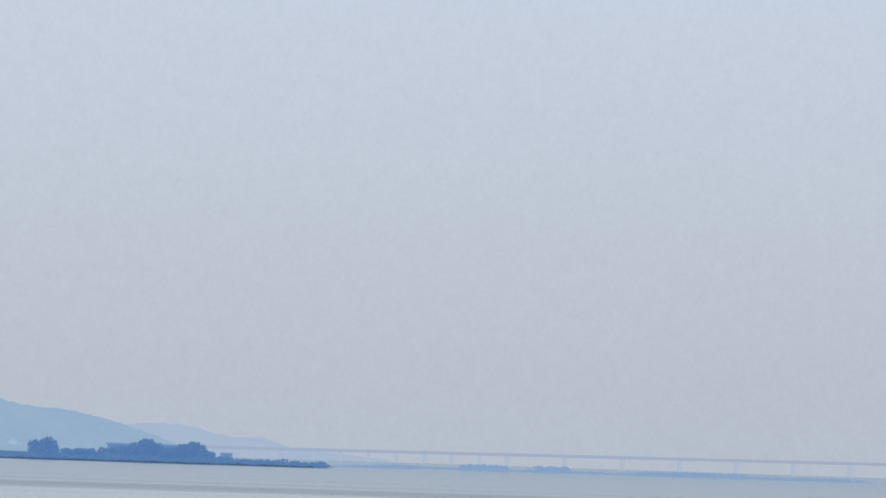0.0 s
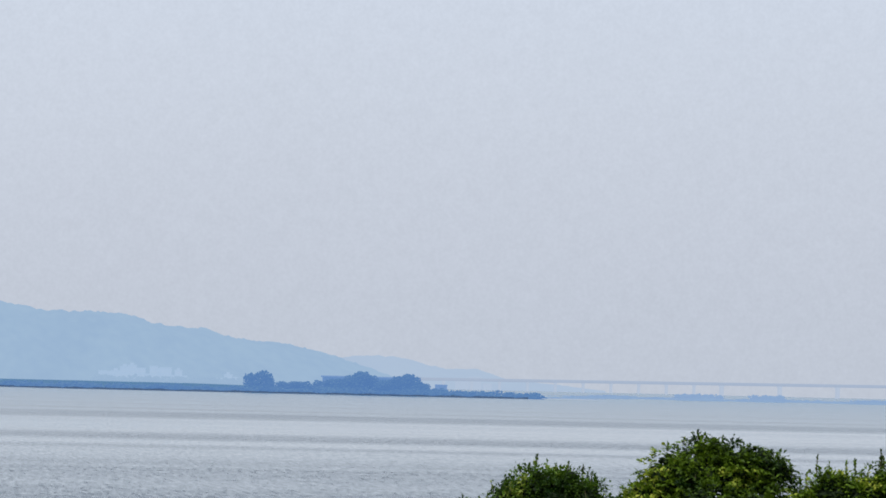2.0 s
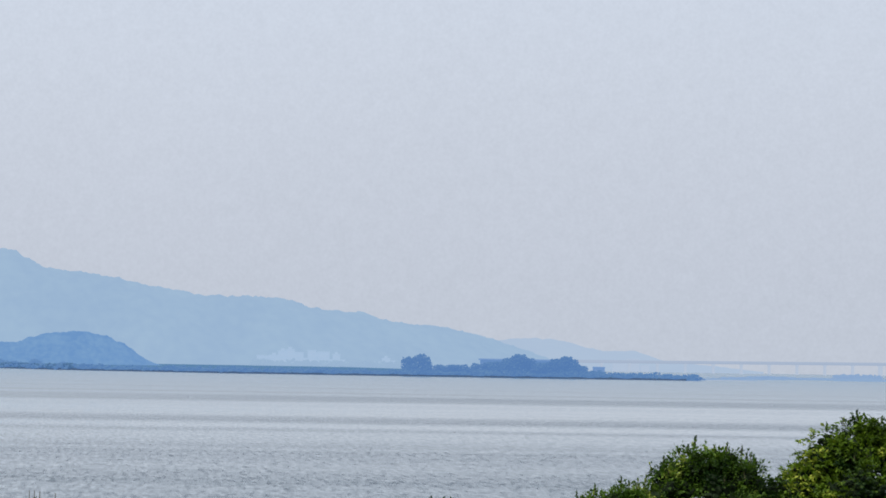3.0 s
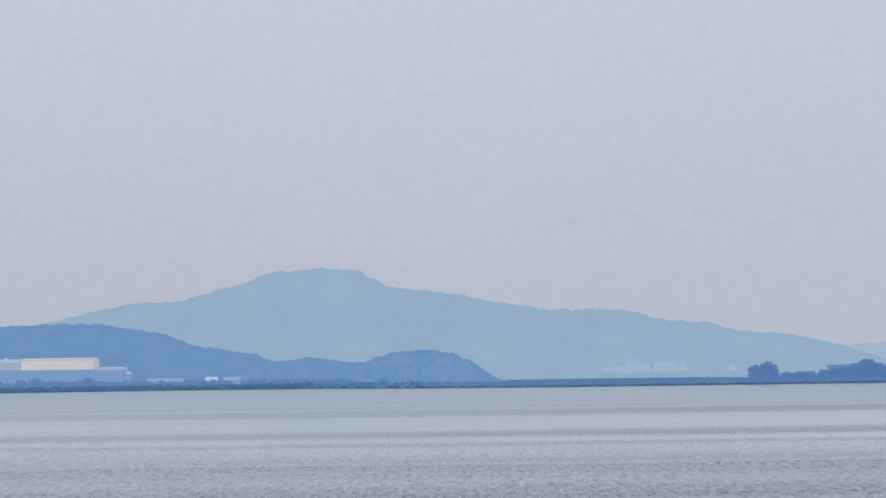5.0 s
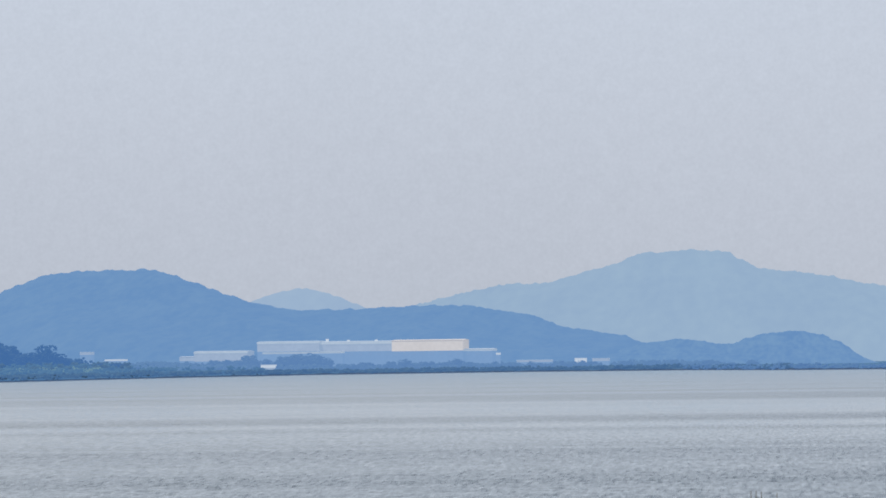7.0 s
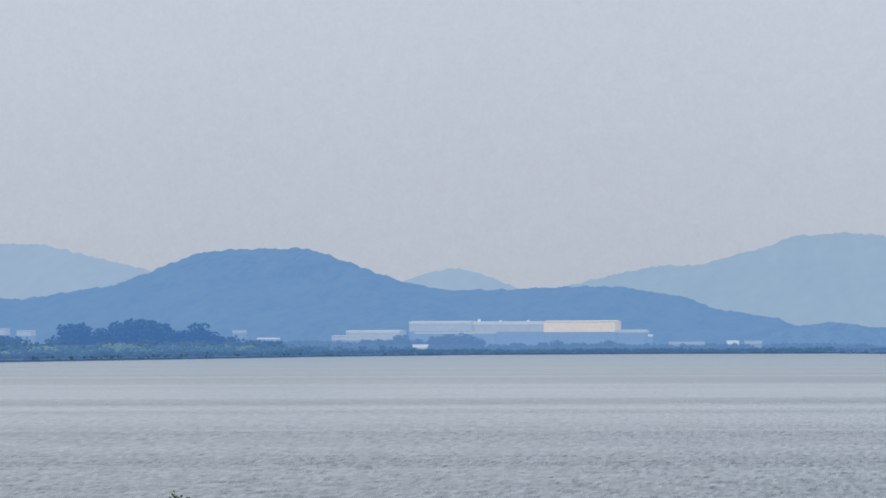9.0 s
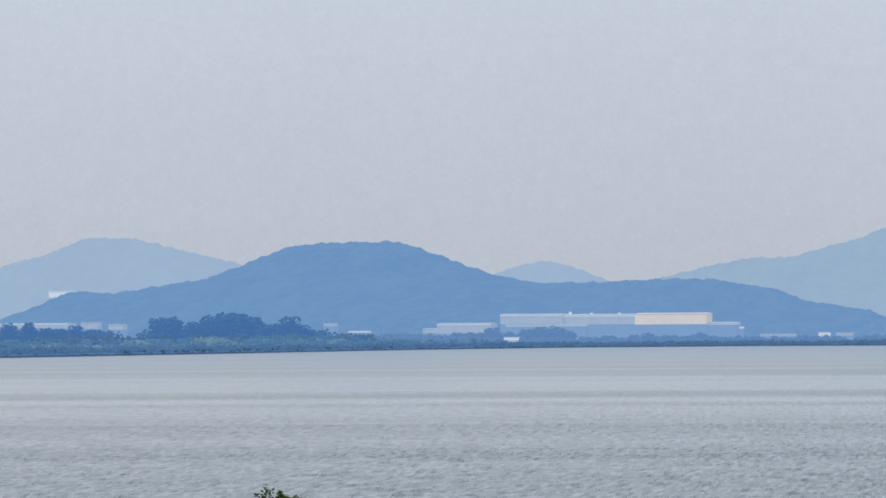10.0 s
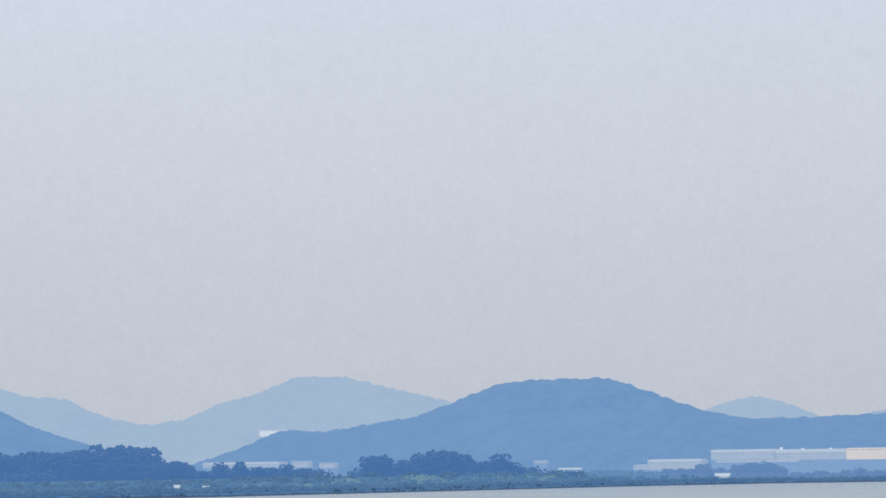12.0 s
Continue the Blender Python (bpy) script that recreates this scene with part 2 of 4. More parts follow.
def water_material():
    m, n, l = nodes_of("estuary_water")
    out, b = n.new("ShaderNodeOutputMaterial"), n.new("ShaderNodeBsdfPrincipled")
    co = n.new("ShaderNodeTexCoord")

    def noise_at(stretch, detail=3.0, rough=0.5):
        mp, t = n.new("ShaderNodeMapping"), n.new("ShaderNodeTexNoise")
        mp.inputs["Scale"].default_value = stretch
        l.new(co.outputs["Object"], mp.inputs["Vector"]), l.new(mp.outputs["Vector"], t.inputs["Vector"])
        t.inputs["Scale"].default_value, t.inputs["Detail"].default_value = 1.0, detail
        t.inputs["Roughness"].default_value = rough
        return t.outputs["Fac"]

    def ranged(fac, a, b_, lo, hi):
        r = n.new("ShaderNodeMapRange")
        for key, v in (("From Min", a), ("From Max", b_), ("To Min", lo), ("To Max", hi)):
            r.inputs[key].default_value = v
        l.new(fac, r.inputs["Value"])
        return r.outputs["Result"]

    def times(p, q):
        x = n.new("ShaderNodeMath")
        x.operation = "MULTIPLY"
        l.new(p, x.inputs[0]), l.new(q, x.inputs[1])
        return x.outputs[0]

    streaks = noise_at((0.0006, 0.030, 1), 3.0)     # long thin streaks across the view
    paws = noise_at((0.35, 0.35, 1), 6.0, 0.75)     # ruffled patches, from broad to fine
    chop = noise_at((7.0, 1.6, 1), 3.0)             # small chop on the waves
    sep = n.new("ShaderNodeSeparateXYZ")
    l.new(co.outputs["Object"], sep.inputs[0])
    # wind lanes: smooth slick water and ruffled water in turn, at distances fitted to the camera's view
    drift = n.new("ShaderNodeMath")
    drift.operation = "MULTIPLY"
    l.new(sep.outputs["Y"], drift.inputs[0])
    l.new(ranged(noise_at((0.010, 0.004, 1), 4.0, 0.6), 0.25, 0.75, 0.955, 1.045), drift.inputs[1])
    inverse = n.new("ShaderNodeMath")
    inverse.operation = "DIVIDE"
    inverse.inputs[0].default_value = 100.0
    l.new(drift.outputs[0], inverse.inputs[1])
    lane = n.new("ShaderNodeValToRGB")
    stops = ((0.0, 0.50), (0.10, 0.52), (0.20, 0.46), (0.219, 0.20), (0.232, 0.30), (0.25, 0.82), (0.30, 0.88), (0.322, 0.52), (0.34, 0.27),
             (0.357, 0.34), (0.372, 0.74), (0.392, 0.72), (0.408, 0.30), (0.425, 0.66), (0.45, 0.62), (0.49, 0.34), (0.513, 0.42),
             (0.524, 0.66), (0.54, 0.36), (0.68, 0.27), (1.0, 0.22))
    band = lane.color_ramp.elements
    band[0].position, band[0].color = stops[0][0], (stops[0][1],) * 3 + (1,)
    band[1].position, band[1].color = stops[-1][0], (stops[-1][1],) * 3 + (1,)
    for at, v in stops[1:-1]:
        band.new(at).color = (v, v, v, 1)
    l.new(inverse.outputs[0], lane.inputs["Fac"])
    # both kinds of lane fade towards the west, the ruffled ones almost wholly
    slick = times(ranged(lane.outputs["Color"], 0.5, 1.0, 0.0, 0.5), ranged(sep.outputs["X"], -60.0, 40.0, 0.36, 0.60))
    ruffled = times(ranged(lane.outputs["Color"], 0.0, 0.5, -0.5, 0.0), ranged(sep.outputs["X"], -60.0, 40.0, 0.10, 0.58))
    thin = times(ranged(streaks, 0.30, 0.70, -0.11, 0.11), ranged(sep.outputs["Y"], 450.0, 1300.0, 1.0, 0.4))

    def plus(p, q):
        x = n.new("ShaderNodeMath")
        l.new(p, x.inputs[0]), l.new(q, x.inputs[1])
        return x.outputs[0]

    flow = plus(plus(slick, ruffled), thin)
    both = n.new("ShaderNodeMath")
    both.operation = "MULTIPLY_ADD"
    both.inputs[1].default_value = 1.9
    coarse, grain = n.new("ShaderNodeMix"), n.new("ShaderNodeMix")
    coarse.inputs["Factor"].default_value, grain.inputs["Factor"].default_value = 0.5, 0.66
    l.new(paws, coarse.inputs["A"]), l.new(noise_at((1.3, 0.13, 1), 5.0, 0.9), coarse.inputs["B"])
    l.new(coarse.outputs["Result"], grain.inputs["A"]), l.new(noise_at((4.6, 0.33, 1), 4.0, 0.7), grain.inputs["B"])
    l.new(grain.outputs["Result"], both.inputs[0]), l.new(flow, both.inputs[2])
    # murky water: brighter and darker reflection of lanes and ripples is painted into the base colour
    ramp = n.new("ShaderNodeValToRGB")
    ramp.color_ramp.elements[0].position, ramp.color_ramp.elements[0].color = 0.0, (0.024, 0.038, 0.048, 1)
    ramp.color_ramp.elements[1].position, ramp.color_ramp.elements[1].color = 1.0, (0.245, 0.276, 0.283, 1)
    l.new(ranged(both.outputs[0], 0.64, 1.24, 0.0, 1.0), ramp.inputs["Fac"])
    # the base colour turns warmer towards the west
    west, warm = n.new("ShaderNodeValToRGB"), n.new("ShaderNodeMix")
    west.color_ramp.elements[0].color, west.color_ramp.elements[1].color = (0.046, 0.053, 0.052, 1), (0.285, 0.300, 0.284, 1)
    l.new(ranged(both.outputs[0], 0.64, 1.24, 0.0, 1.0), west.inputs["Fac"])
    warm.data_type = "RGBA"
    l.new(ranged(sep.outputs["X"], -60.0, 5.0, 1.0, 0.0), warm.inputs["Factor"])
    l.new(ramp.outputs["Color"], warm.inputs["A"]), l.new(west.outputs["Color"], warm.inputs["B"])
    # haze over the far water is painted in: the base colour turns bluer with distance
    far_blue, haze_mix = n.new("ShaderNodeValToRGB"), n.new("ShaderNodeMix")
    far_blue.color_ramp.elements[0].color, far_blue.color_ramp.elements[1].color = (0.009, 0.049, 0.088, 1), (0.078, 0.176, 0.243, 1)
    l.new(ranged(both.outputs[0], 0.64, 1.24, 0.0, 1.0), far_blue.inputs["Fac"])
    haze_mix.data_type = "RGBA"
    l.new(ranged(sep.outputs["Y"], 350.0, 1400.0, 0.0, 1.0), haze_mix.inputs["Factor"])
    l.new(warm.outputs["Result"], haze_mix.inputs["A"]), l.new(far_blue.outputs["Color"], haze_mix.inputs["B"])
    l.new(haze_mix.outputs["Result"], b.inputs["Base Color"])
    b.inputs["IOR"].default_value = 1.33
    l.new(ranged(both.outputs[0], 0.64, 1.24, 0.30, 0.10), b.inputs["Roughness"])
    bump = n.new("ShaderNodeBump")
    bump.inputs["Distance"].default_value = 0.07
    l.new(chop, bump.inputs["Height"])
    l.new(ranged(both.outputs[0], 0.64, 1.24, 0.9, 0.4), bump.inputs["Strength"])
    l.new(bump.outputs["Normal"], b.inputs["Normal"])
    l.new(b.outputs[0], out.inputs[0])
    return m


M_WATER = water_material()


# ---- mesh helpers ----
def mesh_object(name, verts, faces, material, parent=None, label="", smooth=False, second=None, pick=None):
    me = bpy.data.meshes.new(name)
    me.from_pydata([tuple(v) for v in verts], [], [tuple(f) for f in faces])
    me.materials.append(material)
    if second is not None:
        me.materials.append(second)
        me.polygons.foreach_set("material_index", [int(v) for v in pick])
    if smooth:
        me.polygons.foreach_set("use_smooth", [True] * len(me.polygons))
    me.update()
    ob = new(name, me)
    if parent is not None:
        ob.parent = parent
    if label:
        ob["label"] = label
    return ob


def part(name, bm, material, parent, label=""):
    me = bpy.data.meshes.new(name)
    bm.to_mesh(me)
    bm.free()
    me.materials.append(material)
    ob = new(name, me)
    if parent is not None:
        ob.parent = parent
    if label:
        ob["label"] = label
    return ob


def empty_at(name, x, y, z):
    ob = new(name)
    ob.matrix_basis = pose(x, y, z)
    ob.empty_display_size = 0.5
    return ob


def box_bm(x0, x1, y0, y1, z0, z1, bevel=0.0):
    bm = bmesh.new()
    bmesh.ops.create_cube(bm, size=1.0, matrix=Matrix.Translation(((x0 + x1) / 2, (y0 + y1) / 2, (z0 + z1) / 2))
                          @ Matrix.Diagonal((x1 - x0, y1 - y0, z1 - z0, 1)))
    if bevel:
        bmesh.ops.bevel(bm, geom=bm.edges[:], offset=bevel, segments=1, affect="EDGES")
    return bm


def grid_faces(nx, ny):
    return [(j * nx + i, j * nx + i + 1, (j + 1) * nx + i + 1, (j + 1) * nx + i) for j in range(ny - 1) for i in range(nx - 1)]


def wander(x, y, z=0.0):
    return noise.noise(Vector((x, y, z)))


def soft_step(a, b, v):
    u = min(1.0, max(0.0, (v - a) / (b - a)))
    return u * u * (3 - 2 * u)


# ---- ground: near bank, bed of the estuary, far shore and plain, one sheet ----
SHORE_X = (-900, -600, -300, -266, -245, -240, -228, -218, -185, -110, -40, 0, 50, 300)
SHORE_Y = (800, 830, 872, 898, 948, 1016, 1197, 1440, 1620, 1690, 1640, 1470, 1400, 1395)


def far_edge(x):
    """Where the far shore begins: nearest in the west, drawn back before the works, then a spit with open water past its tip."""
    y = float(np.interp(x, SHORE_X, SHORE_Y)) + 5 * wander(x * 0.03, 3.1) + 2 * wander(x * 0.15, 7.7)
    return y + 3900 * soft_step(207, 224, x)


def ground_height(x, y):
    near = 2.3 - 1.5 * soft_step(4, 58, y) - 2.0 * soft_step(60, 90, y) + 0.10 * wander(x * 0.3, y * 0.3)
    edge = far_edge(x)
    far = -1.2 + 2.0 * soft_step(edge - 4, edge + 10, y) + (0.2 + 1.4 * soft_step(0, -70, x)) * soft_step(edge + 40, edge + 400, y)
    far += 2.4 * soft_step(-235, -290, x) * soft_step(1300, 1600, y)
    return near if y < 400 else far + 0.12 * wander(x * 0.05, y * 0.05)


def shore_point(turn):
    """The place on the far shore in the direction of so many degrees east of north from the bank."""
    t = math.tan(radians(turn))
    lo, hi = 600.0, 2200.0
    for _ in range(30):
        y = (lo + hi) / 2
        if y < far_edge(y * t):
            lo = y
        else:
            hi = y
    return y * t, y


def build_ground():
    xs = np.concatenate([np.linspace(-2600, -620, 24), np.linspace(-600, -300, 90), np.linspace(-298, -180, 119), np.linspace(-177, 240, 140),
                         np.linspace(260, 2600, 36)])
    near = list(np.concatenate([[-400, -60, -12], np.linspace(0, 90, 46), [140, 399, 401, 700]]))
    steps = (-60, -8, -5, -2, 0, 3, 6, 10, 14, 25, 45, 90, 150, 220, 300, 420, 600, 900, 1500)
    verts = [(x, y, ground_height(x, y)) for y in near for x in xs]
    for d in steps:
        for x in xs:
            y = far_edge(x) + d
            verts.append((x, y, ground_height(x, y)))
    verts += [(x, max(5000.0, far_edge(x) + 1600), 0.9 if x < 200 else -1.2) for x in xs]
    faces = grid_faces(len(xs), len(near) + len(steps) + 1)
    far = [verts[f[0]][1] > 300 for f in faces]
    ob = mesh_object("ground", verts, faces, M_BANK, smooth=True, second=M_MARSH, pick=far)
    tagged(ob, "grassy bank and flat green far shore", "ground", kind="structure")


build_ground()


def build_water():
    """One sheet of water with real waves near the bank, that calm with distance."""
    cols = np.concatenate([np.linspace(-62, -21, 12), np.linspace(-20, 20, 620), np.linspace(21, 62, 12)])
    ys = np.concatenate([np.linspace(62, 83, 8), np.arange(84, 140, 0.2), np.geomspace(140.2, 330, 270), np.geomspace(332, 900, 110), np.geomspace(915, 5000, 40)])
    gap = np.gradient(ys)
    x = ys[:, None] * np.tan(np.radians(cols))[None, :]
    y = np.repeat(ys[:, None], len(cols), 1)
    z = np.zeros_like(x)
    rng = np.random.default_rng(7)
    for _ in range(56):
        length = 0.42 * 5.0 ** rng.random()
        way = rng.normal(0.2, 0.95)
        k = 2 * math.pi / length
        keep = np.clip((length / gap / max(0.25, abs(math.cos(way))) - 1.9) / 2.5, 0, 1)[:, None]
        z += 0.0029 * length * keep * np.sin(k * (x * math.sin(way) + y * math.cos(way)) + rng.uniform(0, 6.28))
    z *= np.clip((ys - 66) / 18, 0, 1)[:, None]
    verts = np.stack([x, y, z], -1).reshape(-1, 3)
    nx, ny = len(cols), len(ys)
    a = (np.arange(ny - 1)[:, None] * nx + np.arange(nx - 1)[None, :]).ravel()
    quads = np.stack([a, a + 1, a + nx + 1, a + nx], -1)
    me = bpy.data.meshes.new("water")
    me.vertices.add(len(verts))
    me.vertices.foreach_set("co", verts.ravel())
    me.loops.add(quads.size)
    me.loops.foreach_set("vertex_index", quads.ravel())
    me.polygons.add(len(quads))
    me.polygons.foreach_set("loop_start", np.arange(0, quads.size, 4))
    me.polygons.foreach_set("use_smooth", np.ones(len(quads), bool))
    me.update(calc_edges=True)
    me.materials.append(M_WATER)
    tagged(new("water", me), "silvery grey estuary water with small waves and wind lanes", "water", kind="structure")


build_water()


# ---- hills ----
def hill(name, label, ridge, y0, front, back, material, canopy=2.0, grain=9.0, step=4.0, seed=0.0):
    """A wooded hill: a ridge of given heights along x, falling to the plain on both sides in spurs."""
    xs = np.arange(ridge[0][0], ridge[-1][0] + step, step)
    prof = np.interp(xs, [r[0] for r in ridge], [r[1] for r in ridge])
    k = np.array([1, 2, 3, 2, 1], float) / 9
    prof = np.convolve(np.pad(prof, 2, mode="edge"), k, "valid")
    vs = np.concatenate([np.linspace(-1, 0, 34), np.linspace(0.06, 1, 12)])
    verts = []
    for v in vs:
        for x, h in zip(xs, prof):
            y = y0 + v * (front if v < 0 else back)
            spur = 0.22 * wander(x * 0.012 + seed, v * 1.5 + seed) * math.sin(math.pi * min(1, abs(v)))
            s = max(0.0, min(1 - 0.55 * abs(v), 1 - abs(v) ** 1.25 + spur))
            crown = canopy * (0.5 * wander(x / grain, y / grain, seed) + 0.45 * wander(x / (grain * 0.4), y / (grain * 0.4), seed + 5))
            crown *= 0.06 + 0.94 * max(0.0, 1 - abs(v)) ** 14
            verts.append((x * y / y0, y, max(-1.0, h * s + crown * min(1, h * s / 12))))
    ob = mesh_object(name, verts, grid_faces(len(xs), len(vs)), material, smooth=True)
    return tagged(ob, label, "hill", kind="structure")


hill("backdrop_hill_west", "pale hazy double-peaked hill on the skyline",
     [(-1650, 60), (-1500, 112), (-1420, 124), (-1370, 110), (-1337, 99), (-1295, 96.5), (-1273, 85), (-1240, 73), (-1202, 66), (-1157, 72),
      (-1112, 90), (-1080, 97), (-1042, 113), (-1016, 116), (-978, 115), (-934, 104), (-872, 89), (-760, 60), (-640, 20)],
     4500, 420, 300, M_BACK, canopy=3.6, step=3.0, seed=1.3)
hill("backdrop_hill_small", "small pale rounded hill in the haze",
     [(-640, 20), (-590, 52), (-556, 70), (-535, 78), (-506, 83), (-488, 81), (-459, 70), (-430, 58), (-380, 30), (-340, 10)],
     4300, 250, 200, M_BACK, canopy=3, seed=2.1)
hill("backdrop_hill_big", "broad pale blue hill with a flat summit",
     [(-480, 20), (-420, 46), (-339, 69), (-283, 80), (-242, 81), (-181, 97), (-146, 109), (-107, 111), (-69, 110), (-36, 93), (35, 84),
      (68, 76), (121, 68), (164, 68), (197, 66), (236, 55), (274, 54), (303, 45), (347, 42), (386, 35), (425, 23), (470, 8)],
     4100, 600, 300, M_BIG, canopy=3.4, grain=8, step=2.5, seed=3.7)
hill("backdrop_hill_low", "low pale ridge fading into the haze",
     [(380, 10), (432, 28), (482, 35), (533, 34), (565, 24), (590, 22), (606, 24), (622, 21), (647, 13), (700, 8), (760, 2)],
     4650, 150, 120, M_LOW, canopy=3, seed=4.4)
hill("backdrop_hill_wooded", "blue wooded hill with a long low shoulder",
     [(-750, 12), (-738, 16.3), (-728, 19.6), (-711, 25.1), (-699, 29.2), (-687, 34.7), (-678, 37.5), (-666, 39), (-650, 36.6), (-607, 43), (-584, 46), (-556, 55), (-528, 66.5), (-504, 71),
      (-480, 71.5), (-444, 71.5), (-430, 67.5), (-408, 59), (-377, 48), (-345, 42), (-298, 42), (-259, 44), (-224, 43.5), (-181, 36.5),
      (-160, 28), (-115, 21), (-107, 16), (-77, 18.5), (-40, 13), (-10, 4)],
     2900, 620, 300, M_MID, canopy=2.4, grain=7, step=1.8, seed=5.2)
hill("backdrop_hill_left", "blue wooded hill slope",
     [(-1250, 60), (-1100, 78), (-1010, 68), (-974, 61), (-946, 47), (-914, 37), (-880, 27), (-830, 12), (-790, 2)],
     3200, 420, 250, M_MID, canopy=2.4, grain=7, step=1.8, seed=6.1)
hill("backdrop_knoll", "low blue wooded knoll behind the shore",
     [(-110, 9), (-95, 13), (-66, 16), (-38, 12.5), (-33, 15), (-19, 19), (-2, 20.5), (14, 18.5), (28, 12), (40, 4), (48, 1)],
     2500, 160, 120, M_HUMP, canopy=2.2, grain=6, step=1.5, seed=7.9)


# ---- trees of the far shore ----
def lumps(rng, lobes, count, size, jag=0.35):
    """Foliage of many small leafy tufts spread through the lobes (centre, radii) of a crown."""
    verts, faces = [], []
    phi = (1 + 5 ** 0.5) / 2
    ico = np.array([(-1, phi, 0), (1, phi, 0), (-1, -phi, 0), (1, -phi, 0), (0, -1, phi), (0, 1, phi),
                    (0, -1, -phi), (0, 1, -phi), (phi, 0, -1), (phi, 0, 1), (-phi, 0, -1), (-phi, 0, 1)]) / 1.9
    tri = ((0, 11, 5), (0, 5, 1), (0, 1, 7), (0, 7, 10), (0, 10, 11), (1, 5, 9), (5, 11, 4), (11, 10, 2), (10, 7, 6), (7, 1, 8),
           (3, 9, 4), (3, 4, 2), (3, 2, 6), (3, 6, 8), (3, 8, 9), (4, 9, 5), (2, 4, 11), (6, 2, 10), (8, 6, 7), (9, 8, 1))
    for _ in range(count):
        c, r = lobes[rng.randrange(len(lobes))]
        d = Vector((rng.gauss(0, 1), rng.gauss(0, 1), rng.gauss(0, 1))).normalized() * rng.uniform(0.55, 1.0) ** 0.5
        p = (c[0] + d.x * r[0], c[1] + d.y * r[1], c[2] + d.z * r[2])
        s = size * rng.uniform(0.55, 1.25)
        n = len(verts)
        for v in ico:
            k = s * (1 + rng.uniform(-jag, jag))
            verts.append((p[0] + v[0] * k, p[1] + v[1] * k, p[2] + v[2] * k * 0.8))
        faces += [(a + n, b + n, c_ + n) for a, b, c_ in tri]
    return verts, faces


def limb_bm(rng, height, girth, reach):
    """A tapered trunk with a few limbs."""
    bm = bmesh.new()

    def tube(a, b, r0, r1):
        a, b = Vector(a), Vector(b)
        q = (b - a).to_track_quat("Z", "Y").to_matrix().to_4x4()
        bmesh.ops.create_cone(bm, cap_ends=True, segments=7, radius1=r0, radius2=r1, depth=(b - a).length,
                              matrix=Matrix.Translation((a + b) / 2) @ q)

    tube((0, 0, -0.3), (0, 0, height * 0.55), girth, girth * 0.6)
    for i in range(5):
        a = i * 1.26 + rng.uniform(-0.3, 0.3)
        z = height * rng.uniform(0.3, 0.55)
        tube((0, 0, z), (math.cos(a) * reach * 0.6, math.sin(a) * reach * 0.6, z + height * rng.uniform(0.2, 0.35)), girth * 0.4, girth * 0.12)
    return bm


def make_tree(seed, height, spread, kind, leaf=None):
    rng = random.Random(seed)
    tree = empty_at("tree", 0, 0, 0)
    part("trunk", limb_bm(rng, height, 0.022 * height + 0.08, spread), M_TRUNK, tree)
    lobes = []
    if kind == "round":
        for i in range(7):
            a = i * 0.9 + rng.uniform(-0.3, 0.3)
            q = spread * rng.uniform(0.15, 0.55)
            lobes.append(((math.cos(a) * q, math.sin(a) * q, height * rng.uniform(0.36, 0.70)),
                          (spread * 0.5, spread * 0.5, height * 0.27)))
        lobes.append(((0, 0, height * 0.70), (spread * 0.5, spread * 0.5, height * 0.27)))
        lobes.append(((0, 0, height * 0.28), (spread * 0.8, spread * 0.8, height * 0.24)))
        lobes.append(((0, 0, height * 0.16), (spread * 0.7, spread * 0.7, height * 0.16)))
    else:
        for i in range(6):
            z = 0.22 + 0.13 * i
            lobes.append(((rng.uniform(-0.15, 0.15) * spread, 0, height * z), (spread * (0.75 - 0.08 * i), spread * (0.75 - 0.08 * i), height * 0.14)))
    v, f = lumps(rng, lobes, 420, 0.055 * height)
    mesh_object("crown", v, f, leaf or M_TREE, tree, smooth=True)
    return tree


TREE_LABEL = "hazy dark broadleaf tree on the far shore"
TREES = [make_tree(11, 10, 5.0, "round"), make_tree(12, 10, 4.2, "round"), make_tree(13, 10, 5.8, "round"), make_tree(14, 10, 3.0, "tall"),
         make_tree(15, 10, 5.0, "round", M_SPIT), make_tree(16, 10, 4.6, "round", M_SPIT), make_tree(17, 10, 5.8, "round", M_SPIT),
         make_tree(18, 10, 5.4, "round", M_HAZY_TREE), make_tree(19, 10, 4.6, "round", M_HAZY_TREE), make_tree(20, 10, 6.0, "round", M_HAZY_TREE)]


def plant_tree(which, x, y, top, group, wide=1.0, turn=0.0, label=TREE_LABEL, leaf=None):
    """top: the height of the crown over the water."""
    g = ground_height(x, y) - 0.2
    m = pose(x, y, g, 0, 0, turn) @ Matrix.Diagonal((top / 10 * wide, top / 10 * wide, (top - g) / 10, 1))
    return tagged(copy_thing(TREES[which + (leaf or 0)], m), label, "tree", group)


forest = random.Random(5)
G1, G2, G3 = "trees of the shore wood", "trees in the shore grove", "trees on the spit"
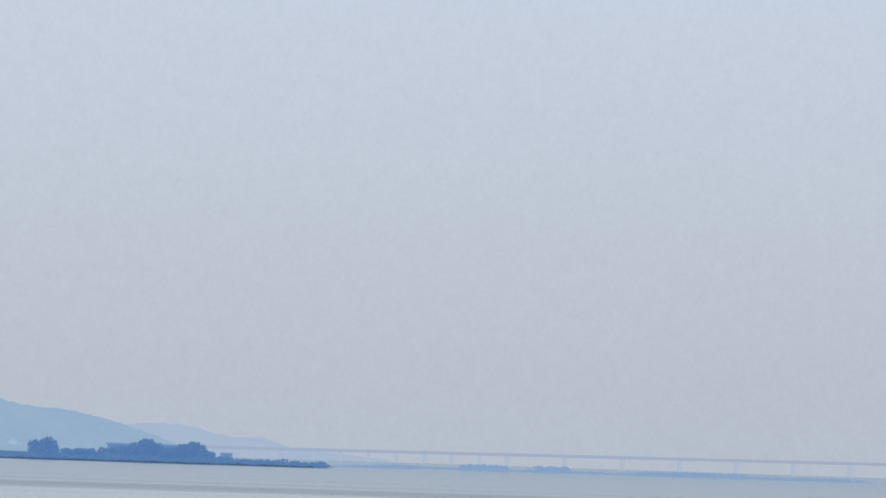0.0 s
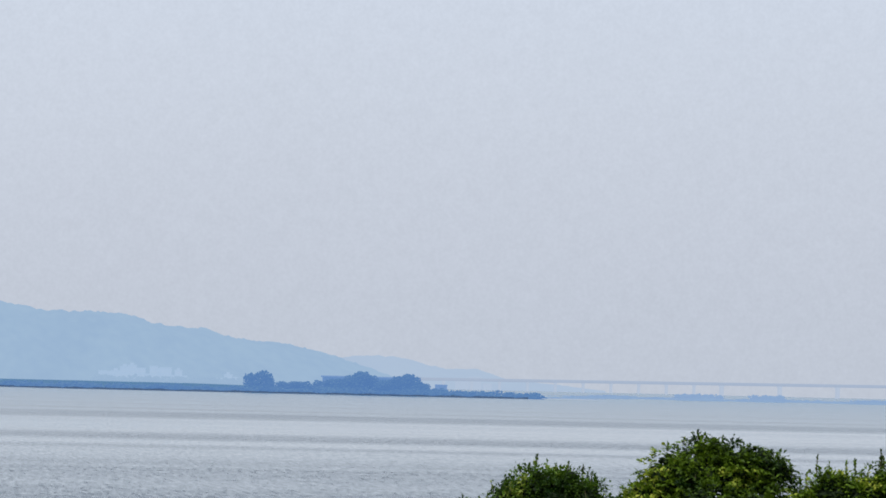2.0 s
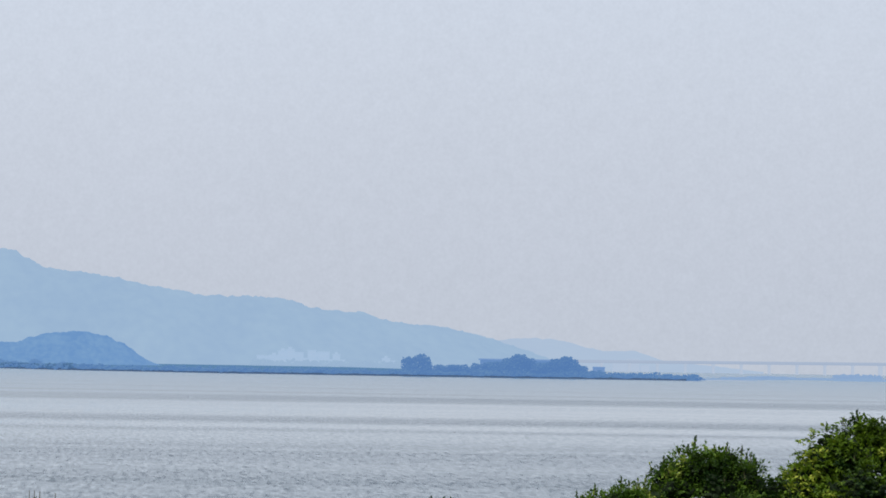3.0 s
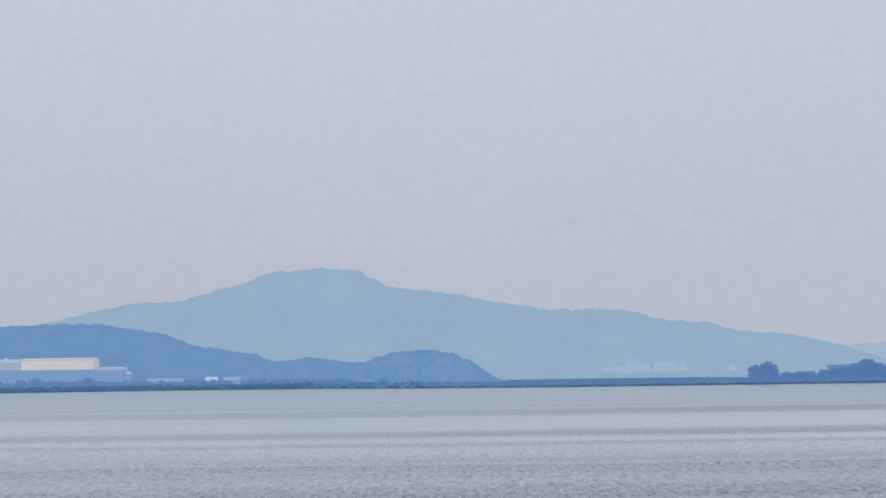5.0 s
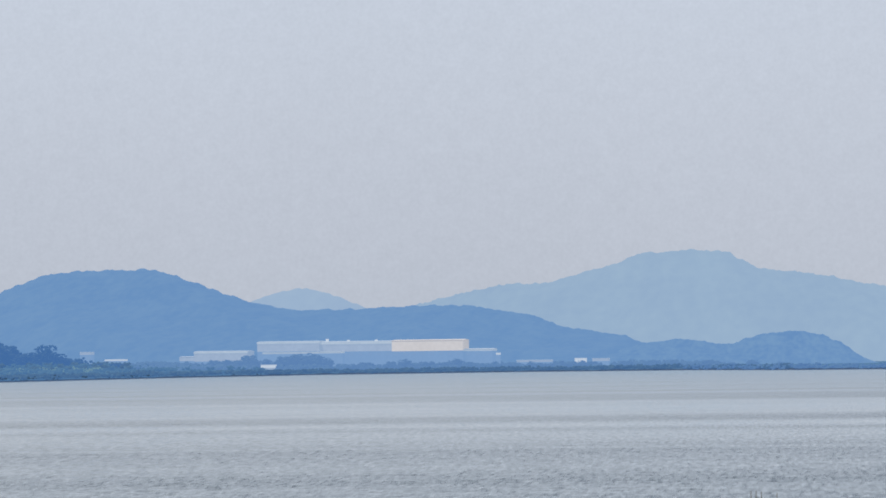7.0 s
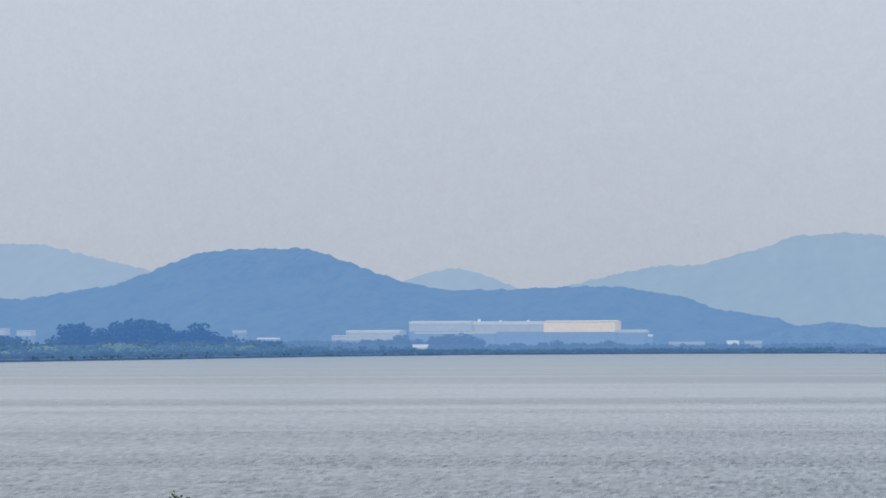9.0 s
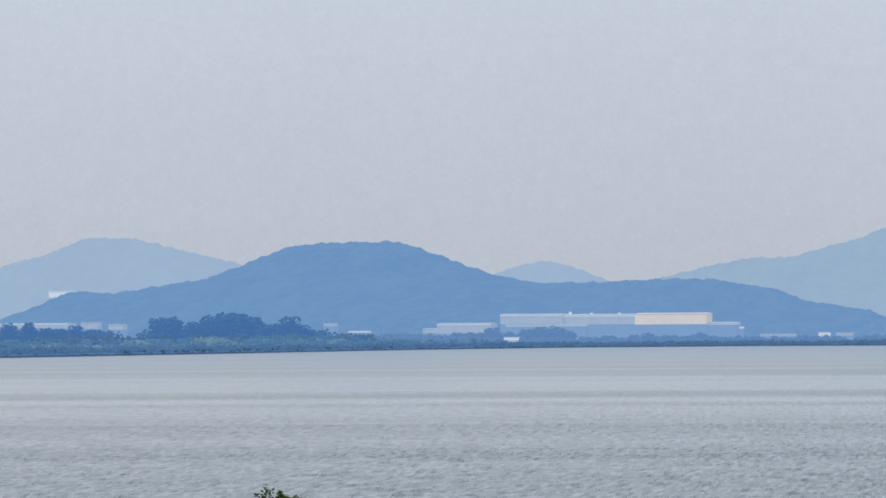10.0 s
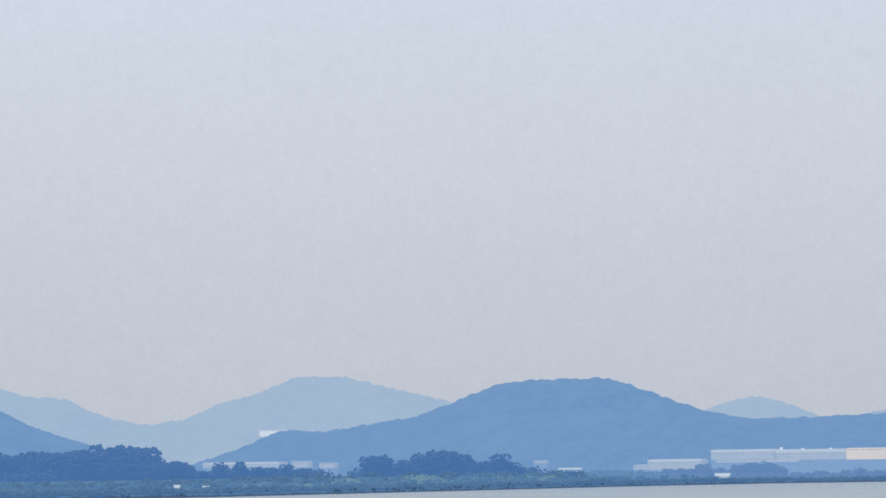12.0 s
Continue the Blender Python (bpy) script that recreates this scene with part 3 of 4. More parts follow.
# wood at the west end
x = -505.0
while x < -425:
    top = 18.0 if x < -466 else (20.0 if x < -442 else 13.4)
    for row in range(3):
        plant_tree(forest.randrange(3), x + forest.uniform(-2.5, 2.5), 1638 + row * 9 + forest.uniform(-3, 3),
                   top * forest.uniform(0.86, 1.0) * (0.93 + 0.035 * row), G1, forest.uniform(0.75, 0.95), forest.uniform(0, 360))
    x += 6.2
for x, h, w in ((-428, 12.2, 0.8), (-423, 10.8, 0.8), (-417, 8.0, 0.9), (-412, 6.5, 0.9), (-408.5, 11.4, 0.62), (-400.5, 11.8, 0.66), (-393.5, 9.4, 0.8),
                (-388, 9.0, 0.8), (-382, 10.4, 0.7), (-376, 7.2, 0.9), (-370, 5.6, 1.0), (-413, 6.0, 1.0), (-404, 6.6, 1.1), (-363, 4.8, 1.1),
                (-535, 16, 0.9), (-550, 17, 0.9), (-565, 15, 0.9), (-521, 15.5, 0.9)):
    plant_tree(forest.randrange(3), x, 1645 + forest.uniform(-4, 4), h, G1, w, forest.uniform(0, 360))
# grove with three crowns
for x, h, w in ((-346.5, 13.2, 0.72), (-342.5, 13.6, 0.6), (-332.5, 11.4, 0.8), (-327, 14.2, 0.75), (-321.5, 15.3, 0.75), (-316, 15.0, 0.75),
                (-310.5, 13.6, 0.75), (-305, 10.4, 0.9), (-300, 10.4, 0.8), (-295, 13.6, 0.62), (-290, 9.8, 0.8), (-285.5, 7.0, 0.9),
                (-337, 4.6, 0.9), (-280, 5.2, 1.1), (-272, 5.6, 1.0), (-267, 5.6, 0.9)):
    plant_tree(forest.randrange(3), x, 1644 + forest.uniform(-4, 4), h, G2, w * 1.25, forest.uniform(0, 360))
# spit: three round crowns and lower ones between
for x, top, w in ((110, 6.9, 0.66), (113.6, 7.9, 0.74), (116.6, 6.8, 0.56), (121, 4.2, 1.2), (125, 4.3, 1.3), (129, 4.4, 1.3), (133, 4.9, 1.2), (137, 5.3, 1.2),
                  (140, 5.6, 1.0), (143.6, 7.0, 0.8), (147, 8.4, 0.78), (150.3, 7.1, 0.8), (154.5, 5.5, 1.2), (157.5, 5.6, 1.0), (160.0, 7.0, 0.8), (163.2, 7.9, 0.8),
                  (166.4, 6.8, 0.8), (169.3, 4.6, 0.8), (172, 3.0, 1.0)):
    plant_tree(forest.randrange(3), x, 1411 + forest.uniform(-3, 3), top, G3, w * 1.12, forest.uniform(0, 360), leaf=4)
# trees before and beside the works
for i in range(26):
    x = -262 + i * 2.6
    if -255 < x < -205:
        plant_tree(forest.randrange(3), x, 1850 + forest.uniform(-20, 20), forest.uniform(5.2, 9.6), "trees before the works", 1.1, forest.uniform(0, 360), leaf=7)
for i in range(30):
    x = -204 + i * 3.9 + forest.uniform(-2, 2)
    plant_tree(forest.randrange(3), x, 1880 + forest.uniform(-20, 20), forest.uniform(3.6, 7.4) if x < -150 else forest.uniform(3.0, 4.8),
               "trees before the works", 1.2, forest.uniform(0, 360), leaf=7)
for i in range(34):
    x = -305 + i * 9.0 + forest.uniform(-3, 3)
    plant_tree(forest.randrange(3), x, 1760 + forest.uniform(-20, 20), forest.uniform(2.6, 4.4), "low trees along the shore", 1.9, forest.uniform(0, 360), leaf=7)
for t in TREES:
    for o in (*t.children_recursive, t):
        bpy.data.objects.remove(o)


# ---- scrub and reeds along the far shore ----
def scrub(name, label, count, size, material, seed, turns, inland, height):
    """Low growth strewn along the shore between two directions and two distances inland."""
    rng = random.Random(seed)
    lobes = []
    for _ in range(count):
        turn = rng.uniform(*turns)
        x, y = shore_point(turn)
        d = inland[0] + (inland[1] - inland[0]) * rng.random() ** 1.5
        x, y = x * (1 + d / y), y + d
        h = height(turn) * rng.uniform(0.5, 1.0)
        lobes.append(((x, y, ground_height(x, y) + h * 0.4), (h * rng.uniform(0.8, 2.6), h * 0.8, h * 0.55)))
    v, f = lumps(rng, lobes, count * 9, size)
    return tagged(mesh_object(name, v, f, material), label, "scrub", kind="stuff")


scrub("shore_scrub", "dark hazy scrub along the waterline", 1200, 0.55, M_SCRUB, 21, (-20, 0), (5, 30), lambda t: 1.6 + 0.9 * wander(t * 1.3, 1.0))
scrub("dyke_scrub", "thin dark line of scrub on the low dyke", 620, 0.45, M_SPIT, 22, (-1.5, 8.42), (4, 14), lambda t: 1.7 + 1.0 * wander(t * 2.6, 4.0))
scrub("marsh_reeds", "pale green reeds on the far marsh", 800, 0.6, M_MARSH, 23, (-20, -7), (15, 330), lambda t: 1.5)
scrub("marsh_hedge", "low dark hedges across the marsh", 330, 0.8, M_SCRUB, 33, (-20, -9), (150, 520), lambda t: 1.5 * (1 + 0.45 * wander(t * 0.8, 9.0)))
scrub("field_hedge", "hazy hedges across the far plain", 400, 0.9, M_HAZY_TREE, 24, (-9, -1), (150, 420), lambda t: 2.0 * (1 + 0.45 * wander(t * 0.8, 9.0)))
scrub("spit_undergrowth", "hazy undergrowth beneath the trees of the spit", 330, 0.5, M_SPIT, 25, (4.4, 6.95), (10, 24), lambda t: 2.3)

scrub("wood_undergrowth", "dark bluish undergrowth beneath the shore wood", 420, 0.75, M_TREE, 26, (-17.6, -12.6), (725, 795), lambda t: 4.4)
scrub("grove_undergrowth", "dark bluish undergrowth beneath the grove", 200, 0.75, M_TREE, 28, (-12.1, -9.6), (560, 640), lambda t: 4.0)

scrub("waterline_weed", "dark scrub in broken clumps along the waterline", 340, 0.32, M_CLUMP, 30, (-20, -6.5), (-1.5, 3), lambda t: 0.95 * max(0.1, 0.6 + 1.6 * wander(t * 5.0, 2.0)))
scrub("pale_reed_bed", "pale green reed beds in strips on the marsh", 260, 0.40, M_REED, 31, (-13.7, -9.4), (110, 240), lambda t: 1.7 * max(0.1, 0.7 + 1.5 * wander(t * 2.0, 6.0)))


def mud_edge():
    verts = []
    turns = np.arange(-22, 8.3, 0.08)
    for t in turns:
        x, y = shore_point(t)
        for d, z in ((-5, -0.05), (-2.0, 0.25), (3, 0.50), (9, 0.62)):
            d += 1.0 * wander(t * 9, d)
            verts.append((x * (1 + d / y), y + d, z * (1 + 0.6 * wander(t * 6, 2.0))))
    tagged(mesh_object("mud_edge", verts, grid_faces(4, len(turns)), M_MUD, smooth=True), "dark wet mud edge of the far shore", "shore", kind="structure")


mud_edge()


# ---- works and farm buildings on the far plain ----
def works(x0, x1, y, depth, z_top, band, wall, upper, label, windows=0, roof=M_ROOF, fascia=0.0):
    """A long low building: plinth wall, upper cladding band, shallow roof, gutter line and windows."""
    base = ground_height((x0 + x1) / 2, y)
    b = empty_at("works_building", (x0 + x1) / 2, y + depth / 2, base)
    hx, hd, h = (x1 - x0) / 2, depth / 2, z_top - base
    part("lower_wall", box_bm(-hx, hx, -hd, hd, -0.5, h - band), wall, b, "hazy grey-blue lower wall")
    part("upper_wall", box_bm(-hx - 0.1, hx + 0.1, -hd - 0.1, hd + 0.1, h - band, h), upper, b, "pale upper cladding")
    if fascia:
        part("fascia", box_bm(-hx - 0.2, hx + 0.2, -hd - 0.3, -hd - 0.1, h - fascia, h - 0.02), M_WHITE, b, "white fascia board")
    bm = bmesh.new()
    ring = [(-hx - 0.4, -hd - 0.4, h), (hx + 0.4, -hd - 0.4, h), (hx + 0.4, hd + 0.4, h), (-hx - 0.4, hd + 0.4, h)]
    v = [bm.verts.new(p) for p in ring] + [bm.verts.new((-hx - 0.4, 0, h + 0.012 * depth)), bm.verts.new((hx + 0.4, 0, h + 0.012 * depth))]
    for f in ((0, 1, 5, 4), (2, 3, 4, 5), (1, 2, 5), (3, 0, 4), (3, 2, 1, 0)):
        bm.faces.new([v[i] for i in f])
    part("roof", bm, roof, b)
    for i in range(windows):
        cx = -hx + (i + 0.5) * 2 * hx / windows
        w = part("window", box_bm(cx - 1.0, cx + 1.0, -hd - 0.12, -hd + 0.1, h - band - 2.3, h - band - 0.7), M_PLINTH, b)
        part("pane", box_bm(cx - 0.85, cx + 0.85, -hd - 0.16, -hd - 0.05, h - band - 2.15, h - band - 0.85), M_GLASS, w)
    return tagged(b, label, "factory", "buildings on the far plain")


works(-250, -221, 1950, 30, 14.8, 4.5, M_PLINTH, M_PALE, "pale hazy factory hall with a low roof", 7, roof=M_WHITE, fascia=0.9)
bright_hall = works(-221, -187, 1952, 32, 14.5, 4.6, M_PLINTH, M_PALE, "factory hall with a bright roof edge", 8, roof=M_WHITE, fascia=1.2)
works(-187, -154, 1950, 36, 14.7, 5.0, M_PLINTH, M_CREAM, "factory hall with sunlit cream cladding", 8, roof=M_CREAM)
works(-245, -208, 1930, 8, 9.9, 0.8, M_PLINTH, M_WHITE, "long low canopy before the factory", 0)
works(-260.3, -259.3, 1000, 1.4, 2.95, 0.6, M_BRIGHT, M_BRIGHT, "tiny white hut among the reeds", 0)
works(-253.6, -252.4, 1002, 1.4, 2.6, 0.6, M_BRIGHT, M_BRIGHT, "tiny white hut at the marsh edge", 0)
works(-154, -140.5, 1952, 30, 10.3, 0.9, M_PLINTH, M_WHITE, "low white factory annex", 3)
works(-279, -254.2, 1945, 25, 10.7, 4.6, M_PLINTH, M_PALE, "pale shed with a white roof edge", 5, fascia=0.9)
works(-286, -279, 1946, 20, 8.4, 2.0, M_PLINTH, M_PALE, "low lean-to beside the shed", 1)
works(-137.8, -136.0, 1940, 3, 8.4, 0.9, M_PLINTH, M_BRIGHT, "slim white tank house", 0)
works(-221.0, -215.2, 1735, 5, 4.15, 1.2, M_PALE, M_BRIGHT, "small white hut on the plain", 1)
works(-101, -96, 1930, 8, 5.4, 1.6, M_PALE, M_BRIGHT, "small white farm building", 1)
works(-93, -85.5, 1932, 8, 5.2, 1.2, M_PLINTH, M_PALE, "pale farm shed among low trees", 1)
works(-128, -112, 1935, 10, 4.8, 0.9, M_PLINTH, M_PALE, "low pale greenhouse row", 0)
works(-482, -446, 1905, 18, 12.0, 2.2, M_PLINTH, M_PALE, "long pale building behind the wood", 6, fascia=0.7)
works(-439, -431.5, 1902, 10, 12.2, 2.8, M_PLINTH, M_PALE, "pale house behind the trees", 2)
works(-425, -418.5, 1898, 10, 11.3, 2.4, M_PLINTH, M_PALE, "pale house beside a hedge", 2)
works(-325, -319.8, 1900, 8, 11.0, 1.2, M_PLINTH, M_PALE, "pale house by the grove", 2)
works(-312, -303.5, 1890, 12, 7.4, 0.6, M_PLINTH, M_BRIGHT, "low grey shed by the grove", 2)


hall_top = 14.6 - bright_hall.matrix_basis.translation.z
for dx, dz in ((-14.0, 1.3), (-4.0, 0.7), (9.0, 0.7)):
    part("roof_vent", box_bm(dx - 0.6, dx + 0.6, -12.0, -10.4, hall_top, hall_top + dz), M_BRIGHT, bright_hall, "small white roof vent")


def spit_building(x0, x1, y, depth, z_top, label, eaves=0.5):
    """A low flat-roofed building among the trees of the spit, with an overhanging roof slab and a row of openings."""
    base = ground_height((x0 + x1) / 2, y)
    b = empty_at("spit_building", (x0 + x1) / 2, y, base)
    hx, h = (x1 - x0) / 2, z_top - base
    part("wall", box_bm(-hx + eaves, hx - eaves, -depth / 2, depth / 2, -0.4, h - 0.5, 0.05), M_SPIT_WALL, b)
    part("roof", box_bm(-hx, hx, -depth / 2 - eaves, depth / 2 + eaves, h - 0.5, h, 0.06), M_SPIT_ROOF, b)
    count = max(1, int(hx / 2.2))
    for i in range(count):
        cx = (i + 0.5) * 2 * (hx - 0.8) / count - hx + 0.8
        w = part("window", box_bm(cx - 0.8, cx + 0.8, -depth / 2 - 0.06, -depth / 2 + 0.1, h - 2.1, h - 1.0), M_SPIT_WALL, b)
        part("pane", box_bm(cx - 0.68, cx + 0.68, -depth / 2 - 0.1, -depth / 2 - 0.02, h - 2.0, h - 1.1), M_SPIT, w)
    tagged(b, label, "building", "buildings on the spit")


spit_building(135.8, 163.0, 1428, 8, 6.35, "low flat-roofed bluish building among the spit's trees")
spit_building(174.2, 178.0, 1424, 4, 4.2, "small hazy hut beside the spit's trees", 0.1)


def town_block(x, y, w, h, wall=M_TOWN, pane=M_TOWN_PANE, label="pale hazy apartment block at the hill's foot"):
    b = empty_at("apartment_block", x, y, ground_height(x, y))
    part("wall", box_bm(-w / 2, w / 2, -6, 6, -0.5, h), wall, b)
    part("roof", box_bm(-w / 2 - 0.3, w / 2 + 0.3, -6.3, 6.3, h, h + 0.5), wall, b)
    if int(x) % 3 == 0:
        part("stair_tower", box_bm(-w * 0.22, w * 0.18, -2, 3, h + 0.5, h + 2.2), wall, b)
    for k in range(max(1, int(h / 3.2))):
        part("window", box_bm(-w / 2 + 0.8, w / 2 - 0.8, -6.15, -5.9, 1.2 + k * 3.2, 2.5 + k * 3.2), pane, b, "hazy window band")
    tagged(b, label, "building", "far town")


town = random.Random(8)
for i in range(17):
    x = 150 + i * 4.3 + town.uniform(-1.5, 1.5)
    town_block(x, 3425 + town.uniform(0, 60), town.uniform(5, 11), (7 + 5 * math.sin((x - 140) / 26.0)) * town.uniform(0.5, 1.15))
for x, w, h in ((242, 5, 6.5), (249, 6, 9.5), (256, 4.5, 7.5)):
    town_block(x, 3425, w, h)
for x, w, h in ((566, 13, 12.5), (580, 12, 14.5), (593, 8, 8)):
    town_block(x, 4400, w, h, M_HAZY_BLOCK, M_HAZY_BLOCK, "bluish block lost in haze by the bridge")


def town_trees():
    rng = random.Random(27)
    lobes = []
    for _ in range(150):
        x = rng.uniform(140, 268)
        h = rng.uniform(2.5, 6.5)
        lobes.append(((x, 3412 + rng.uniform(-6, 6), 0.9 + h * 0.4), (h * 0.9, h * 0.5, h * 0.55)))
    v, f = lumps(rng, lobes, 1500, 1.2)
    tagged(mesh_object("town_trees", v, f, M_BIG), "pale blue trees before the far town", "trees", kind="stuff")


town_trees()


def hillside_building():
    b = empty_at("hillside_building", -973, 4160, 30)
    part("wall", box_bm(-19, 8, -5, 5, 0, 23.4), M_BRIGHT, b)
    part("roof", box_bm(-19.5, 8.5, -5.5, 5.5, 23.4, 24.3), M_WHITE, b)
    part("wing", box_bm(8, 20, -4, 4, 0, 21.5), M_BRIGHT, b)
    tagged(b, "pale building on the far hill's wooded flank", "building")


hillside_building()


def hillside_trees():
    rng = random.Random(29)
    lobes = []
    for i in range(46):
        x = -1000 + i * 1.2
        lobes.append(((x, 4146 + rng.uniform(-3, 3), 40.5 + rng.uniform(-1, 1)), (3, 3, 6.5)))
        lobes.append(((x, 4146 + rng.uniform(-3, 3), 29 + rng.uniform(-1, 1)), (3, 3, 8)))
    v, f = lumps(rng, lobes, 1100, 2.0)
    tagged(mesh_object("hillside_trees", v, f, M_BACK), "pale blue trees before the hillside building", "trees", kind="stuff")


hillside_trees()


# ---- long bridge ----
def deck_height(x):
    return 11.0 + 4.0 * (x - 554) / 590


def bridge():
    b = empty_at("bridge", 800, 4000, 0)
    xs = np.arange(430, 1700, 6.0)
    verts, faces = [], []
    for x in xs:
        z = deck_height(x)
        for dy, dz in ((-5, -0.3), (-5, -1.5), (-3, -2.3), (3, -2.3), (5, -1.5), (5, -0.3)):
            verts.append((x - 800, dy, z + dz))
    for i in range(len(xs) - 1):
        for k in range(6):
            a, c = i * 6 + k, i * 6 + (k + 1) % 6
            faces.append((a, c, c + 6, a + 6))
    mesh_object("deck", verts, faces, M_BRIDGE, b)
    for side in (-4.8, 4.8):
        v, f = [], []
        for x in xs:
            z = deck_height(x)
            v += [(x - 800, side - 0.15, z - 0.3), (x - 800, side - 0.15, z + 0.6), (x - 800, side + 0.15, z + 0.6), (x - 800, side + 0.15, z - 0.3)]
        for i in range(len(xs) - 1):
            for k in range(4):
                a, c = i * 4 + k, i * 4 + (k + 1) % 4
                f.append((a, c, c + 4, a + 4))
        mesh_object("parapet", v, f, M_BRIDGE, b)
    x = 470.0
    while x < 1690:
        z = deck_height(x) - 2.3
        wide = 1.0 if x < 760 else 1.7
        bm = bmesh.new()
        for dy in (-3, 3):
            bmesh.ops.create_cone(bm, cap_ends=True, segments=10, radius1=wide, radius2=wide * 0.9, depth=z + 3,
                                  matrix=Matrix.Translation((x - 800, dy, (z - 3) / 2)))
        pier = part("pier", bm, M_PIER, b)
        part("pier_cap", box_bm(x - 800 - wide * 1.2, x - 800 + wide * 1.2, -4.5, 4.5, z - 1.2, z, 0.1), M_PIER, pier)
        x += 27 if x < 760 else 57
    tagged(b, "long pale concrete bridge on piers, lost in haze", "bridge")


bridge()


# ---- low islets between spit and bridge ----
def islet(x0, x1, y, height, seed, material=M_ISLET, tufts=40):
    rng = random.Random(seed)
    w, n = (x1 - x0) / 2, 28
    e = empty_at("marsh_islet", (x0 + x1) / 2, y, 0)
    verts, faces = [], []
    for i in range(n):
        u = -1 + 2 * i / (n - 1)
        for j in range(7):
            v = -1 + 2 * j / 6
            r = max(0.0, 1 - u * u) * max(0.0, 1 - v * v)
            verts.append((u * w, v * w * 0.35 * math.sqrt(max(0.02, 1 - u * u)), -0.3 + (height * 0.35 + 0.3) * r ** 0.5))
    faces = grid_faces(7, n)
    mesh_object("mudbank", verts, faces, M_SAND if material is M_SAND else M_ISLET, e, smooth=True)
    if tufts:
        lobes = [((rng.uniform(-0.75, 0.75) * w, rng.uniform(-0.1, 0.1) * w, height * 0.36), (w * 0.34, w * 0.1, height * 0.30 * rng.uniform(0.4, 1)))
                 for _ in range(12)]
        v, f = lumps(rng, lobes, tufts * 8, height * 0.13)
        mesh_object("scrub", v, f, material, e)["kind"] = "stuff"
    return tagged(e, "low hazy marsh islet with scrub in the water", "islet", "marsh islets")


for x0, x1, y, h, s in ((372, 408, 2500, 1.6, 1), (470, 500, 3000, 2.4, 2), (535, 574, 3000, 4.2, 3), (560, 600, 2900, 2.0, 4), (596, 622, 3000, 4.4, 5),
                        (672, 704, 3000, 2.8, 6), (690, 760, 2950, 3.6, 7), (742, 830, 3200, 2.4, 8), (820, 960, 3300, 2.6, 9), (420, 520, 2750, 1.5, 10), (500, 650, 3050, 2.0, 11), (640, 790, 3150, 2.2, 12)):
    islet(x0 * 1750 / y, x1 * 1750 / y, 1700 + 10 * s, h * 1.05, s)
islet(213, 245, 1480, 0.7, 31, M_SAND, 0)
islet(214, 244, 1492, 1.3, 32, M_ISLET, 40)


# ---- bushes on the near bank ----
def leaves(rng, spots, size, upright=0.0):
    """Folded leaves: each a pointed blade of four triangles, at a place and heading out along a direction."""
    verts, faces = [], []
    for p, d in spots:
        d = (Vector(d) + Vector((rng.gauss(0, 0.45), rng.gauss(0, 0.45), rng.gauss(0, 0.35) + upright))).normalized()
        side = d.cross(Vector((rng.gauss(0, 0.5), rng.gauss(0, 0.5), 1))).normalized()
        up = side.cross(d)
        s = size * rng.uniform(0.6, 1.3)
        w = s * rng.uniform(0.24, 0.34)
        n = len(verts)
        p = Vector(p)
        verts += [p, p + d * s * 0.45 + side * w + up * w * 0.35, p + d * s * 0.5, p + d * s * 0.45 - side * w + up * w * 0.35, p + d * s - up * s * 0.12]
        faces += [(n, n + 1, n + 2), (n, n + 2, n + 3), (n + 2, n + 1, n + 4), (n + 3, n + 2, n + 4)]
    return verts, faces


